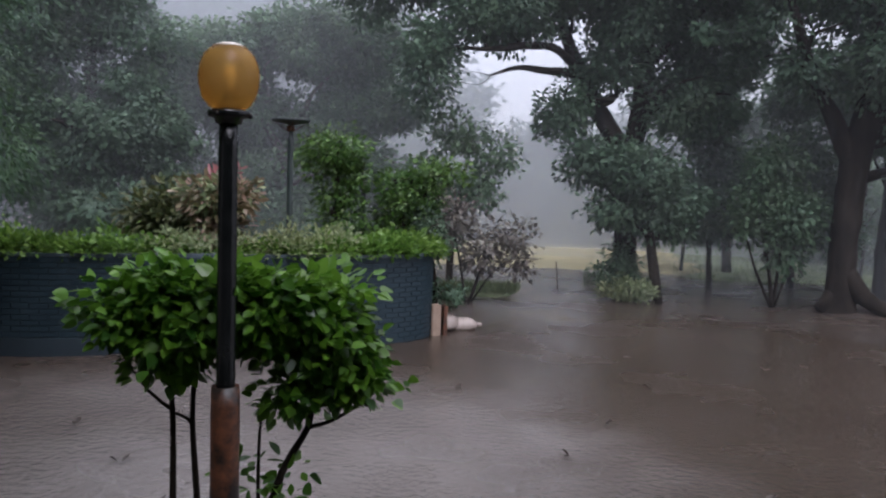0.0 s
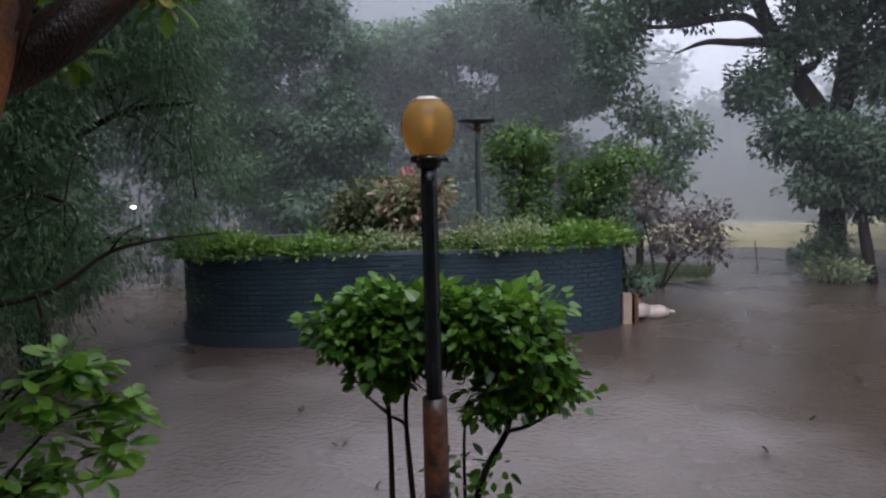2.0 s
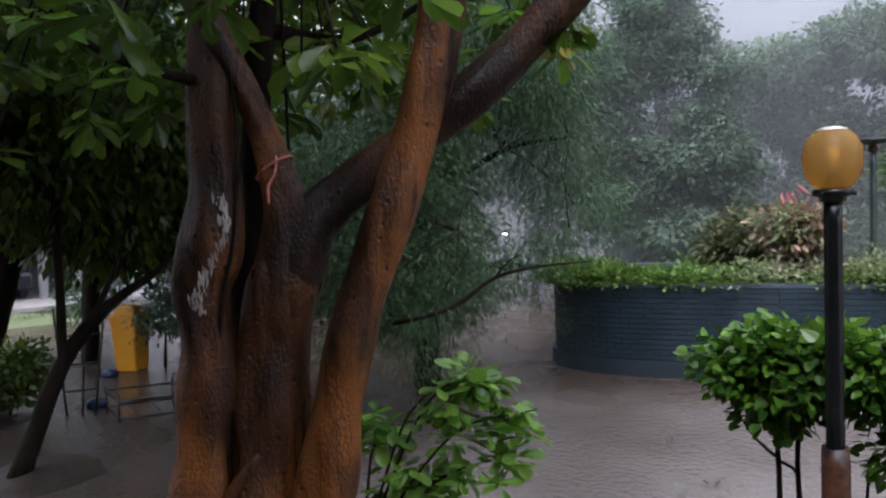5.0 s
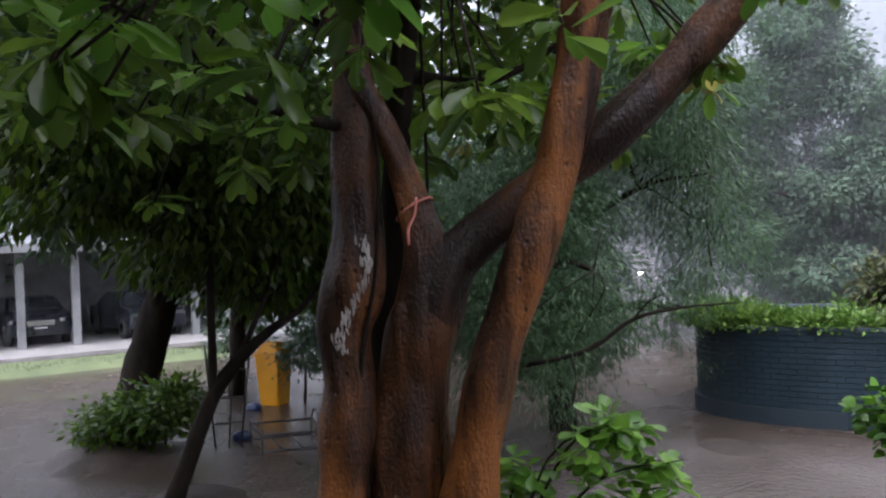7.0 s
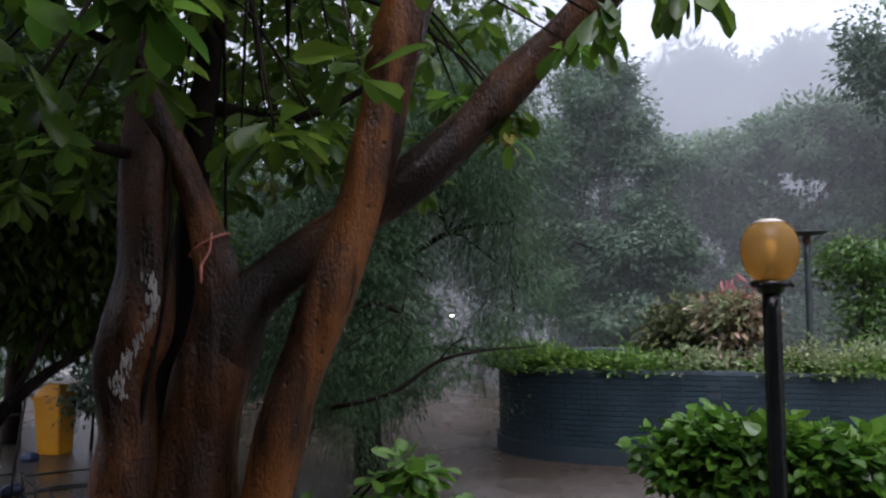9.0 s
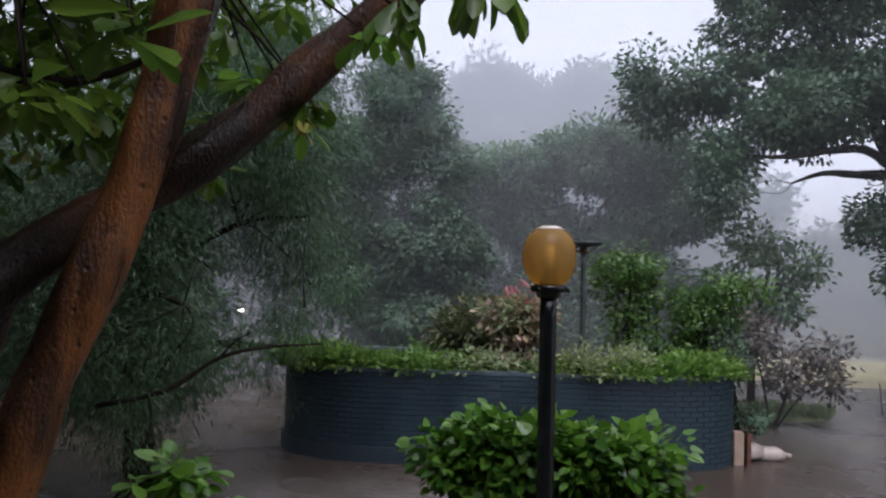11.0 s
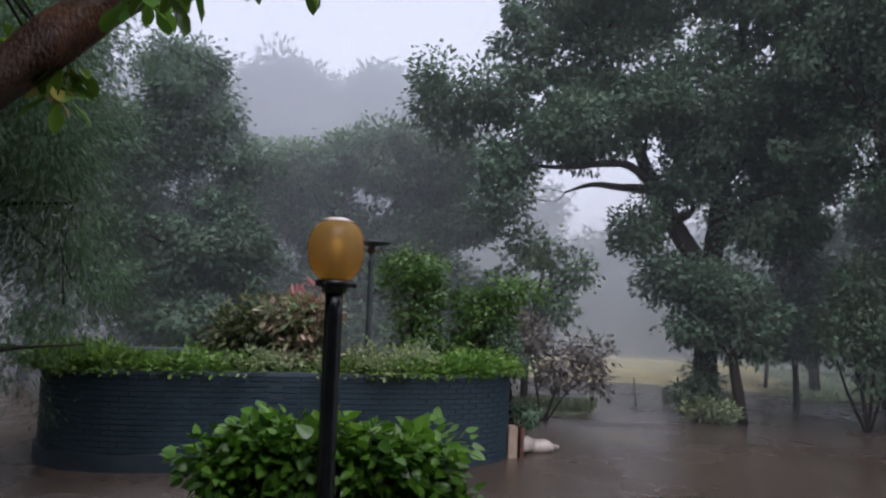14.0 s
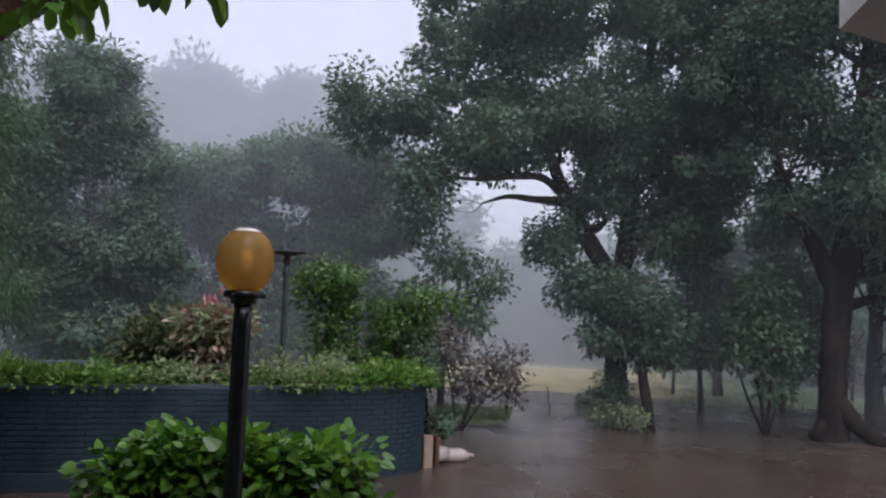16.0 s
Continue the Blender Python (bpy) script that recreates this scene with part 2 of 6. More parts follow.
ROPE = surface("pink_twine", (0.55, 0.16, 0.12), (0.75, 0.30, 0.24), 0.7, 30, 200, 0.6)
WOODPOLE = surface("weathered_stick", (0.06, 0.045, 0.03), (0.14, 0.10, 0.07), 0.7, 10, 60, 0.5)

LEAF_NEAR = leafy("broad_leaf", (0.030, 0.070, 0.010), (0.130, 0.220, 0.026), 0.30, 0.5)
LEAF_SHOOT_LIT = leafy("young_and_lit_leaf", (0.075, 0.190, 0.022), (0.190, 0.360, 0.050), 0.30, 0.45)
LEAF_HEDGE = leafy("shrub_leaf", (0.016, 0.058, 0.007), (0.088, 0.195, 0.019), 0.34, 0.4, spec=0.4)
LEAF_TOPLIT = leafy("toplit_shrub_leaf", (0.055, 0.150, 0.014), (0.150, 0.300, 0.036), 0.30, 0.4, spec=0.5)
LEAF_PLANTER = leafy("planter_leaf", (0.042, 0.105, 0.016), (0.160, 0.275, 0.050), 0.38, 0.4, spec=0.35)
LEAF_PALE = leafy("pale_planter_leaf", (0.14, 0.19, 0.085), (0.30, 0.34, 0.17), 0.5, 0.35)
LEAF_FEATHER = leafy("feather_leaf", (0.055, 0.105, 0.055), (0.110, 0.185, 0.090), 0.4, 0.42, spec=0.22)
LEAF_DARK = leafy("dark_leaf", (0.080, 0.135, 0.085), (0.125, 0.195, 0.118), 0.5, 0.38, spec=0.22)
LEAF_MID = leafy("mid_leaf", (0.090, 0.148, 0.086), (0.140, 0.215, 0.122), 0.5, 0.38, spec=0.22)
LEAF_LIGHT = leafy("light_leaf", (0.040, 0.105, 0.020), (0.120, 0.215, 0.046), 0.40, 0.35)
LEAF_FAR = leafy("far_leaf", (0.070, 0.112, 0.070), (0.105, 0.160, 0.098), 0.6, 0.38, spec=0.22)
LEAF_BROWN = leafy("bronze_leaf", (0.095, 0.082, 0.066), (0.160, 0.138, 0.108), 0.40, 0.30)
LEAF_TI = leafy("variegated_leaf", (0.080, 0.085, 0.034), (0.25, 0.185, 0.105), 0.40, 0.30, accent=(0.50, 0.34, 0.27))
LEAF_PINK = leafy("pink_leaf", (0.26, 0.075, 0.080), (0.46, 0.24, 0.21), 0.35, 0.35)
LEAF_RUSSET = leafy("russet_leaf", (0.045, 0.075, 0.024), (0.115, 0.125, 0.048), 0.45, 0.3)
LEAF_YELLOW = leafy("yellow_green_leaf", (0.16, 0.17, 0.035), (0.34, 0.32, 0.075), 0.42, 0.4)
GRASS = leafy("grass_blade", (0.06, 0.085, 0.035), (0.12, 0.15, 0.06), 0.5, 0.3)


def amber():
    m, n, l, p = nodes("amber_globe")
    tc, no, ramp = n.new("ShaderNodeTexCoord"), n.new("ShaderNodeTexNoise"), n.new("ShaderNodeValToRGB")
    no.inputs["Scale"].default_value, no.inputs["Detail"].default_value = 9, 5
    l.new(tc.outputs["Object"], no.inputs["Vector"])
    ramp.color_ramp.elements[0].color, ramp.color_ramp.elements[1].color = (0.44, 0.27, 0.085, 1), (0.68, 0.48, 0.20, 1)
    l.new(no.outputs["Fac"], ramp.inputs[0])
    l.new(ramp.outputs[0], p.inputs["Base Color"])
    p.inputs["Roughness"].default_value = 0.16
    tr, ms, tp, ms2 = n.new("ShaderNodeBsdfTranslucent"), n.new("ShaderNodeMixShader"), n.new("ShaderNodeBsdfTransparent"), n.new("ShaderNodeMixShader")
    l.new(ramp.outputs[0], tr.inputs["Color"])
    tp.inputs["Color"].default_value = (0.96, 0.68, 0.30, 1)
    ms.inputs[0].default_value, ms2.inputs[0].default_value = 0.55, 0.58
    l.new(p.outputs[0], ms.inputs[1])
    l.new(tr.outputs[0], ms.inputs[2])
    l.new(ms.outputs[0], ms2.inputs[1])
    l.new(tp.outputs[0], ms2.inputs[2])
    l.new(ms2.outputs[0], n["Material Output"].inputs["Surface"])
    return m


AMBER = amber()


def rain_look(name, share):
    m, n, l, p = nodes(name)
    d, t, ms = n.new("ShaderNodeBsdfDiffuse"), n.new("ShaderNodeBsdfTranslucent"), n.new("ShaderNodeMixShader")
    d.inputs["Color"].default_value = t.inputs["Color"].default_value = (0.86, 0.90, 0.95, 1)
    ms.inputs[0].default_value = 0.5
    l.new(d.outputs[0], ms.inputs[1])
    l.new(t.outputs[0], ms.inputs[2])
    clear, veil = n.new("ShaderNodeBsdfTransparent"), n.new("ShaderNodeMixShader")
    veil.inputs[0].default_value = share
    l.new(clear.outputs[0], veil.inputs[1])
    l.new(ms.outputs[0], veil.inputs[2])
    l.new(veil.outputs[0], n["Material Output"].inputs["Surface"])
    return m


RAIN_NEAR, RAIN_MID, RAIN = rain_look("thin_rain", 0.07), rain_look("falling_rain", 0.16), rain_look("heavy_rain", 0.30)


def glow(name, colour, strength):
    m, n, l, p = nodes(name)
    p.inputs["Emission Color"].default_value, p.inputs["Emission Strength"].default_value = (*colour, 1), strength
    return m


FLOOD = glow("lit_lamp_glass", (1.0, 0.97, 0.9), 9.0)


# ---- builders ----
def thing(name, label, category, group="", kind="", at=(0, 0, 0)):
    ob = new(name)
    ob.location = at
    return tagged(ob, label, category, group, kind)


def mesh_of(name, verts, faces, material=None, smooth=False):
    me = bpy.data.meshes.new(name)
    me.from_pydata([tuple(map(float, v)) for v in verts], [], faces)
    if smooth:
        me.polygons.foreach_set("use_smooth", [True] * len(me.polygons))
    if material:
        me.materials.append(material)
    me.update()
    return me


def part(name, geo, material, parent=None, label=""):
    """Links a bmesh, a mesh or (verts, faces) as one mesh object under a thing or part; its places are in the world."""
    if isinstance(geo, tuple):
        me = mesh_of(name, geo[0], geo[1], smooth=len(geo) > 2)
    elif isinstance(geo, bmesh.types.BMesh):
        me = bpy.data.meshes.new(name)
        geo.to_mesh(me)
        geo.free()
    else:
        me = geo
    if not me.materials:
        me.materials.append(material)
    ob = new(name, me)
    if parent:
        ob.parent = parent
        if not parent.parent:
            ob.matrix_parent_inverse = Matrix.Translation(-Vector(parent.location))
    return tagged(ob, label)


def box(x0, x1, y0, y1, z0, z1, bevel=0.0, turn=None):
    bm = bmesh.new()
    bmesh.ops.create_cube(bm, size=1)
    for v in bm.verts:
        v.co = Vector((x0 + (v.co.x + 0.5) * (x1 - x0), y0 + (v.co.y + 0.5) * (y1 - y0), z0 + (v.co.z + 0.5) * (z1 - z0)))
    if bevel:
        bmesh.ops.bevel(bm, geom=bm.edges[:], offset=bevel, segments=2, affect="EDGES")
    if turn:
        bm.transform(turn)
    return bm


def lathe(profile, at, seg=28):
    """A turned body from (radius, height) pairs."""
    v, f = [], []
    for r, z in profile:
        for k in range(seg):
            a = 2 * math.pi * k / seg
            v.append((at[0] + r * math.cos(a), at[1] + r * math.sin(a), at[2] + z))
    for i in range(len(profile) - 1):
        for k in range(seg):
            a, b = i * seg + k, i * seg + (k + 1) % seg
            f.append((a, b, b + seg, a + seg))
    f.append(tuple(range(seg))[::-1])
    f.append(tuple(range((len(profile) - 1) * seg, len(profile) * seg)))
    return v, f, True


def smooth_line(pts, step):
    """Points (x, y, z, radius) rounded off and evenly spaced."""
    p = np.array(pts, float)
    if len(p) < 3:
        k = max(2, int(np.linalg.norm(p[-1, :3] - p[0, :3]) / step) + 1)
        return p[0] + (p[-1] - p[0]) * np.linspace(0, 1, k)[:, None]
    q = np.vstack([2 * p[0] - p[1], p, 2 * p[-1] - p[-2]])
    out = []
    for i in range(1, len(q) - 2):
        n = max(2, int(np.linalg.norm(q[i + 1, :3] - q[i, :3]) / step))
        for t in np.linspace(0, 1, n, endpoint=False):
            a, b, c, d = q[i - 1], q[i], q[i + 1], q[i + 2]
            out.append(0.5 * (2 * b + (c - a) * t + (2 * a - 5 * b + 4 * c - d) * t**2 + (3 * b - a - 3 * c + d) * t**3))
    out.append(q[-2])
    return np.array(out)


def tube(lines, step=0.12, sides=12, rough=0.0, seed=0):
    """One mesh of limbs, each a rounded line of (x, y, z, radius), with knots and hollows."""
    rng = np.random.default_rng(seed)
    V, F = [], []
    for line in lines:
        p = smooth_line(line, step)
        n0 = sum(map(len, V))
        ways = np.gradient(p[:, :3], axis=0)
        ways /= np.linalg.norm(ways, axis=1)[:, None] + 1e-9
        ph = rng.uniform(0, 6.28, 4)
        ref = np.array([0.31, 0.77, 0.2]) if abs(ways[0, 2]) > 0.8 else np.array([0.1, 0.2, 1.0])
        ring = []
        for i, (c, w) in enumerate(zip(p, ways)):
            u = np.cross(ref, w)
            u /= np.linalg.norm(u) + 1e-9
            ref = np.cross(w, u)
            a = np.linspace(0, 2 * np.pi, sides, endpoint=False)
            s = i * step
            r = c[3] * (1 + rough * (0.5 * np.sin(2 * a + ph[0] + 1.7 * s) + 0.35 * np.sin(3 * a + ph[1] - 4.1 * s) + 0.3 * np.sin(5 * a + 9 * s + ph[2]) + 0.35 * np.sin(11 * s + ph[3])))
            ring.append(c[:3] + (np.cos(a)[:, None] * u + np.sin(a)[:, None] * ref) * np.maximum(r, 0.001)[:, None])
        V.append(np.concatenate(ring))
        m = len(p)
        for i in range(m - 1):
            for k in range(sides):
                a, b = n0 + i * sides + k, n0 + i * sides + (k + 1) % sides
                F.append((a, b, b + sides, a + sides))
        F.append(tuple(range(n0, n0 + sides))[::-1])
        F.append(tuple(range(n0 + (m - 1) * sides, n0 + m * sides)))
    return np.concatenate(V), F, True


LEAF_SIMPLE = (np.array([[0, 0, 0], [0.45, -0.5, 0.0], [1, 0, 0], [0.45, 0.5, 0.0], ]), [(0, 1, 2), (0, 2, 3)])
LEAF_OVAL = (np.array([[0, 0, 0], [0.22, -0.36, 0.03], [0.55, -0.5, 0.05], [0.85, -0.28, 0.01], [1, 0, -0.06], [0.85, 0.28, 0.01], [0.55, 0.5, 0.05], [0.22, 0.36, 0.03], [0.5, 0, -0.03]]),
             [(0, 1, 8), (1, 2, 8), (2, 3, 8), (3, 4, 8), (4, 5, 8), (5, 6, 8), (6, 7, 8), (7, 0, 8)])
LEAF_OBOVATE = (np.array([[0, 0, 0], [0.3, -0.22, 0.03], [0.65, -0.48, 0.05], [0.88, -0.36, 0.0], [1, 0, -0.08], [0.88, 0.36, 0.0], [0.65, 0.48, 0.05], [0.3, 0.22, 0.03], [0.6, 0, -0.04]]), LEAF_OVAL[1])

LEAF_HEART = (np.array([[0, 0, 0], [0.08, -0.40, 0.05], [0.34, -0.52, 0.06], [0.72, -0.30, 0.02], [1, 0, -0.07], [0.72, 0.30, 0.02], [0.34, 0.52, 0.06], [0.08, 0.40, 0.05], [0.4, 0, -0.03]]), LEAF_OVAL[1])


def leaves(place, way, length, width, shape=LEAF_SIMPLE, seed=0, spin=0.6, soft=None):
    """Leaves from arrays of places, ways and lengths, each with a tilt of its own."""
    rng = np.random.default_rng(seed)
    n = len(place)
    way = way / (np.linalg.norm(way, axis=1)[:, None] + 1e-9)
    up = np.array([0, 0, 1.0]) + rng.normal(0, spin, (n, 3))
    side = np.cross(up, way)
    side /= np.linalg.norm(side, axis=1)[:, None] + 1e-9
    nor = np.cross(way, side)
    if soft is not None:
        flip = np.where((nor * soft).sum(1) < 0, -1.0, 1.0)[:, None]
        side, nor = side * flip, nor * flip
    base, faces = shape
    L = np.broadcast_to(length, n)
    W = np.broadcast_to(width, n)
    v = (place[:, None] + base[None, :, 0, None] * (way * L[:, None])[:, None] + base[None, :, 1, None] * (side * W[:, None])[:, None]
         + (base[None, :, 2, None] * L[:, None, None] - (np.abs(base[None, :, 1, None]) * 0.25 * W[:, None, None] if shape is LEAF_SIMPLE else 0)) * nor[:, None])
    k = len(base)
    f = (np.array(faces)[None] + (np.arange(n) * k)[:, None, None]).reshape(-1, 3)
    me = bpy.data.meshes.new("leaves")
    v = v.reshape(-1, 3).astype(np.float32)
    me.vertices.add(len(v))
    me.vertices.foreach_set("co", v.ravel())
    me.loops.add(f.size)
    me.loops.foreach_set("vertex_index", f.ravel().astype(np.int32))
    me.polygons.add(len(f))
    me.polygons.foreach_set("loop_start", np.arange(0, f.size, 3, dtype=np.int32))
    me.polygons.foreach_set("use_smooth", np.full(len(f), shape is not LEAF_SIMPLE))
    me.update(calc_edges=True)
    if soft is not None:                         # blades curl, so their shading leans to the mass they belong to
        q = nor * 0.35 + soft
        q /= np.linalg.norm(q, axis=1)[:, None] + 1e-9
        me.polygons.foreach_set("use_smooth", np.full(len(f), True))
        me.normals_split_custom_set_from_vertices(np.repeat(q, k, 0).tolist())
    return me


def crown(blobs, clumps, per, length, width, spread=0.28, droop=0.35, shell=0.45, seed=0, shape=LEAF_SIMPLE, flat=0.6):
    """Foliage: clumps of leaves within uneven rounded masses (x, y, z, rx, ry, rz), thinner inside, with gaps between clumps."""
    rng = np.random.default_rng(seed)
    b = np.array([x if len(x) == 6 else (*x[:3], x[3], x[3], x[3] * 0.8) for x in blobs], float)
    wgt = (b[:, 3] * b[:, 4] + b[:, 3] * b[:, 5])
    pick = rng.choice(len(b), clumps, p=wgt / wgt.sum())
    d = rng.normal(0, 1, (clumps, 3))
    d /= np.linalg.norm(d, axis=1)[:, None]
    r = shell + (1.05 - shell) * rng.random(clumps) ** 0.6
    r *= 0.86 + 0.22 * np.sin(3.1 * d[:, 0] + pick) * np.cos(4.3 * d[:, 2] + 2 * pick) + 0.07 * rng.normal(0, 1, clumps)
    c = b[pick, :3] + d * r[:, None] * b[pick, 3:]
    cs = np.repeat(c, per, 0)
    n = len(cs)
    size = np.repeat(rng.uniform(0.6, 1.4, clumps), per)[:, None]
    off = np.clip(rng.normal(0, 1, (n, 3)), -1.7, 1.7) * spread * size * np.array([1, 1, flat])
    way = off / spread + np.repeat(d, per, 0) * 0.7 + rng.normal(0, 0.5, (n, 3))
    way[:, 2] -= droop * 2
    L = length * rng.uniform(0.6, 1.25, n)
    p = cs + off
    p[:, 2] = np.maximum(p[:, 2], 0.03)
    soft = (p - b[np.repeat(pick, per), :3]) / b[np.repeat(pick, per), 3:] + off / (spread * size) * 0.75 + np.array([0, 0, 0.25])
    soft /= np.linalg.norm(soft, axis=1)[:, None] + 1e-9
    return leaves(p, way, L, L * width / length, shape, seed + 1, soft=soft if shape is LEAF_SIMPLE else None)


def tree(name, label, trunk, blobs, clumps, per, length, width, bark, leaf, seed=0, spread=0.28, droop=0.35, shell=0.45, rough=0.12, category="tree", group="", sides=10, twigs=0, step=0.2, flat=0.78, shift=(0, 0)):
    dx, dy = shift
    trunk = [[(x + dx, y + dy, z, r) for x, y, z, r in line] for line in trunk]
    blobs = [(q[0] + dx, q[1] + dy, *q[2:]) for q in blobs]
    base = trunk[0][0]
    t = thing(name, label, category, group, at=(base[0], base[1], max(0, base[2])))
    rng = np.random.default_rng(seed + 99)
    lines = [list(x) for x in trunk]
    ends = [x[-1] for x in trunk]
    bl = [x if len(x) == 6 else (*x[:3], x[3], x[3], x[3] * 0.8) for x in blobs]
    for k in range(twigs):                       # boughs that reach into the crown
        c = bl[k % len(bl)]
        tip = np.array(c[:3]) + rng.normal(0, 0.4, 3) * np.array(c[3:])
        src = min((q for x in trunk for q in x[1:]), key=lambda q: np.linalg.norm(np.array(q[:3]) - tip) + 0.6 * max(0, q[2] - tip[2]))
        mid = (np.array(src[:3]) + tip) / 2 + rng.normal(0, 0.15, 3) + np.array([0, 0, 0.12])
        lines.append([(*src[:3], src[3] * 0.5), (*mid, src[3] * 0.32), (*tip, 0.012)])
    part("trunk", tube(lines, step, sides, rough, seed), bark, t)
    if clumps >= 450 and flat < 1:               # big crowns: fewer, fuller masses with gaps and shade between them
        clumps, per, spread = int(clumps / 4.2), int(per * 3.6), spread * 1.02
    part("crown", crown(blobs, clumps, per, length, width, spread, droop, shell, seed, flat=flat), leaf, t)
    return t


def stems_of(lines, owner):
    for k, line in enumerate(lines):
        part("stem", tube([line], 0.12, 7, 0.1, k), BARK_DARK, owner)

# ---- ground ----
def ground_sheet():
    xs = np.concatenate([np.linspace(-500, -40, 6), np.linspace(-34, 34, 60), np.linspace(40, 500, 6)])
    ys = np.concatenate([np.linspace(-500, -20, 6), np.linspace(-14, 54, 60), np.linspace(60, 500, 6)])
    v = [(x, y, 0.012 * noise.noise((x * 0.4, y * 0.4, 0)) - 0.012) for y in ys for x in xs]
    n = len(xs)
    f = [(j * n + i, j * n + i + 1, (j + 1) * n + i + 1, (j + 1) * n + i) for j in range(len(ys) - 1) for i in range(n - 1)]
    return v, f, True


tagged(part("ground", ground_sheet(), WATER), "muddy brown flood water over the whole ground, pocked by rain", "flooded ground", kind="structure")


def rise(x0, x1, y0, y1, h, cells=40, seed=0, edge=0.25):
    """A low rise of ground with an uneven shore."""
    v, f = [], []
    for j in range(cells + 1):
        for i in range(cells + 1):
            a, b = i / cells, j / cells
            x, y = x0 + a * (x1 - x0), y0 + b * (y1 - y0)
            reach = min(a, 1 - a, b, 1 - b) if edge < 0.3 else 0.5 - math.hypot(a - 0.5, b - 0.5)
            inside = reach / edge + 0.5 * noise.noise((x * 0.7 + seed, y * 0.7, seed))
            v.append((x, y, -0.08 + (h + 0.08) * max(0.0, min(1.0, inside)) + 0.25 * h * noise.noise((x * 3, y * 3, seed))))
    n = cells + 1
    for j in range(cells):
        for i in range(cells):
            f.append((j * n + i, j * n + i + 1, (j + 1) * n + i + 1, (j + 1) * n + i))
    return v, f, True


def blades(x0, x1, y0, y1, z, n, length, seed):
    rng = np.random.default_rng(seed)
    p = np.stack([rng.uniform(x0, x1, n), rng.uniform(y0, y1, n), np.full(n, z)], 1)
    way = rng.normal(0, 0.35, (n, 3)) + np.array([0, 0, 1.0])
    return leaves(p, way, length * rng.uniform(0.5, 1.3, n), 0.018, LEAF_SIMPLE, seed)


tagged(part("field", rise(-9, 5, 22.6, 40, 0.10, 40, 3, 0.12), FIELD), "dry yellowish grass field beyond the flood", "field", kind="structure")
tagged(part("lawn", rise(2.6, 16, 21.5, 42, 0.07, 50, 8, 0.1), LAWN), "green lawn behind the trees, partly under water", "lawn", kind="structure")
tagged(part("lawn", rise(0.2, 2.2, 18.6, 22, 0.06, 24, 5, 0.3), LAWN), "grassy bank at the water's edge under the big tree", "lawn", kind="structure")
tagged(part("verge", rise(-22.0, -19.6, -7, 6.8, 0.13, 40, 9, 0.16), LAWN), "green grass verge beside the car park", "verge", kind="structure")
tagged(part("verge_grass", blades(-21.7, -19.9, -5, 6.3, 0.06, 4500, 0.12, 31), GRASS), "wet green grass on the verge", "grass", kind="stuff")
tagged(part("lawn_grass", blades(2.8, 13, 20.8, 30, 0.03, 5000, 0.16, 32), GRASS), "wet grass of the lawn behind the trees", "grass", kind="stuff")
tagged(part("bank_grass", blades(0.3, 2.1, 18.7, 21.5, 0.02, 1500, 0.16, 33), GRASS), "tufts of grass at the water's edge", "grass", kind="stuff")
tagged(part("soil_mound", rise(-11.7, -9.6, 0.3, 2.6, 0.16, 24, 11, 0.4), SOIL), "dark heap of wet soil and litter round the tree", "soil", kind="structure")
tagged(part("soil_mound", rise(-8.8, -6.9, 0.8, 2.6, 0.07, 24, 12, 0.4), SOIL), "patch of brown soil and leaf litter under the leaning trunk", "soil", kind="structure")
tagged(part("soil_mound", rise(-6.9, -5.0, 6.6, 8.0, 0.010, 24, 14, 0.4), SOIL), "brown leaf litter that shows through the shallow water", "soil", kind="structure")
tagged(part("soil_mound", rise(4.0, 8.0, 15.6, 18.4, 0.08, 24, 15, 0.4), SOIL), "dark muddy bank round the foot of the big tree", "soil", kind="structure")
tagged(part("soil_mound", rise(-2.9, -0.9, 16.0, 17.6, 0.13, 24, 16, 0.4), LAWN), "low grassy mound behind the planter", "grass mound", kind="structure")
tagged(part("mound_grass", blades(-2.7, -1.1, 16.1, 17.4, 0.06, 1600, 0.22, 35), GRASS), "long wet grass on the low mound", "grass", kind="stuff")

# the porch from which it is filmed, and its eave
tagged(part("porch_floor", box(-1.1, 5, -4, 0.9, -0.1, 0.72, 0.01), CONCRETE), "grey concrete porch floor", "floor", kind="structure")
# tall unseen wall, added so that less sky light comes from behind
tagged(part("unseen_wall_back", box(-9, 9, -4.25, -4.05, -0.1, 7.0), CONCRETE), "unseen plain grey wall added behind the porch to block sky light", "wall", kind="structure")


# ---- planter ----
UX, UY = Vector((0.89, 0.456)), Vector((-0.456, 0.89))
PC = Vector((-5.40, 11.36))
PA, PB, PN = 3.27, 2.0, 4.0
PTOP = 1.215


def rim(a, inset=0.0):
    """A point of the planter's rounded outline at the angle a, and its outward way."""
    c, s = math.cos(a), math.sin(a)
    u = (PA - inset) * math.copysign(abs(c) ** (2 / PN), c)
    v = (PB - inset) * math.copysign(abs(s) ** (2 / PN), s)
    p = PC + UX * u + UY * v
    nu, nv = math.copysign(abs(u / PA) ** (PN - 1), u) / PA, math.copysign(abs(v / PB) ** (PN - 1), v) / PB
    o = (UX * nu + UY * nv).normalized()
    return p, o


def ring_line(inset=0.0, n=720):
    return [rim(2 * math.pi * k / n, inset) for k in range(n)]


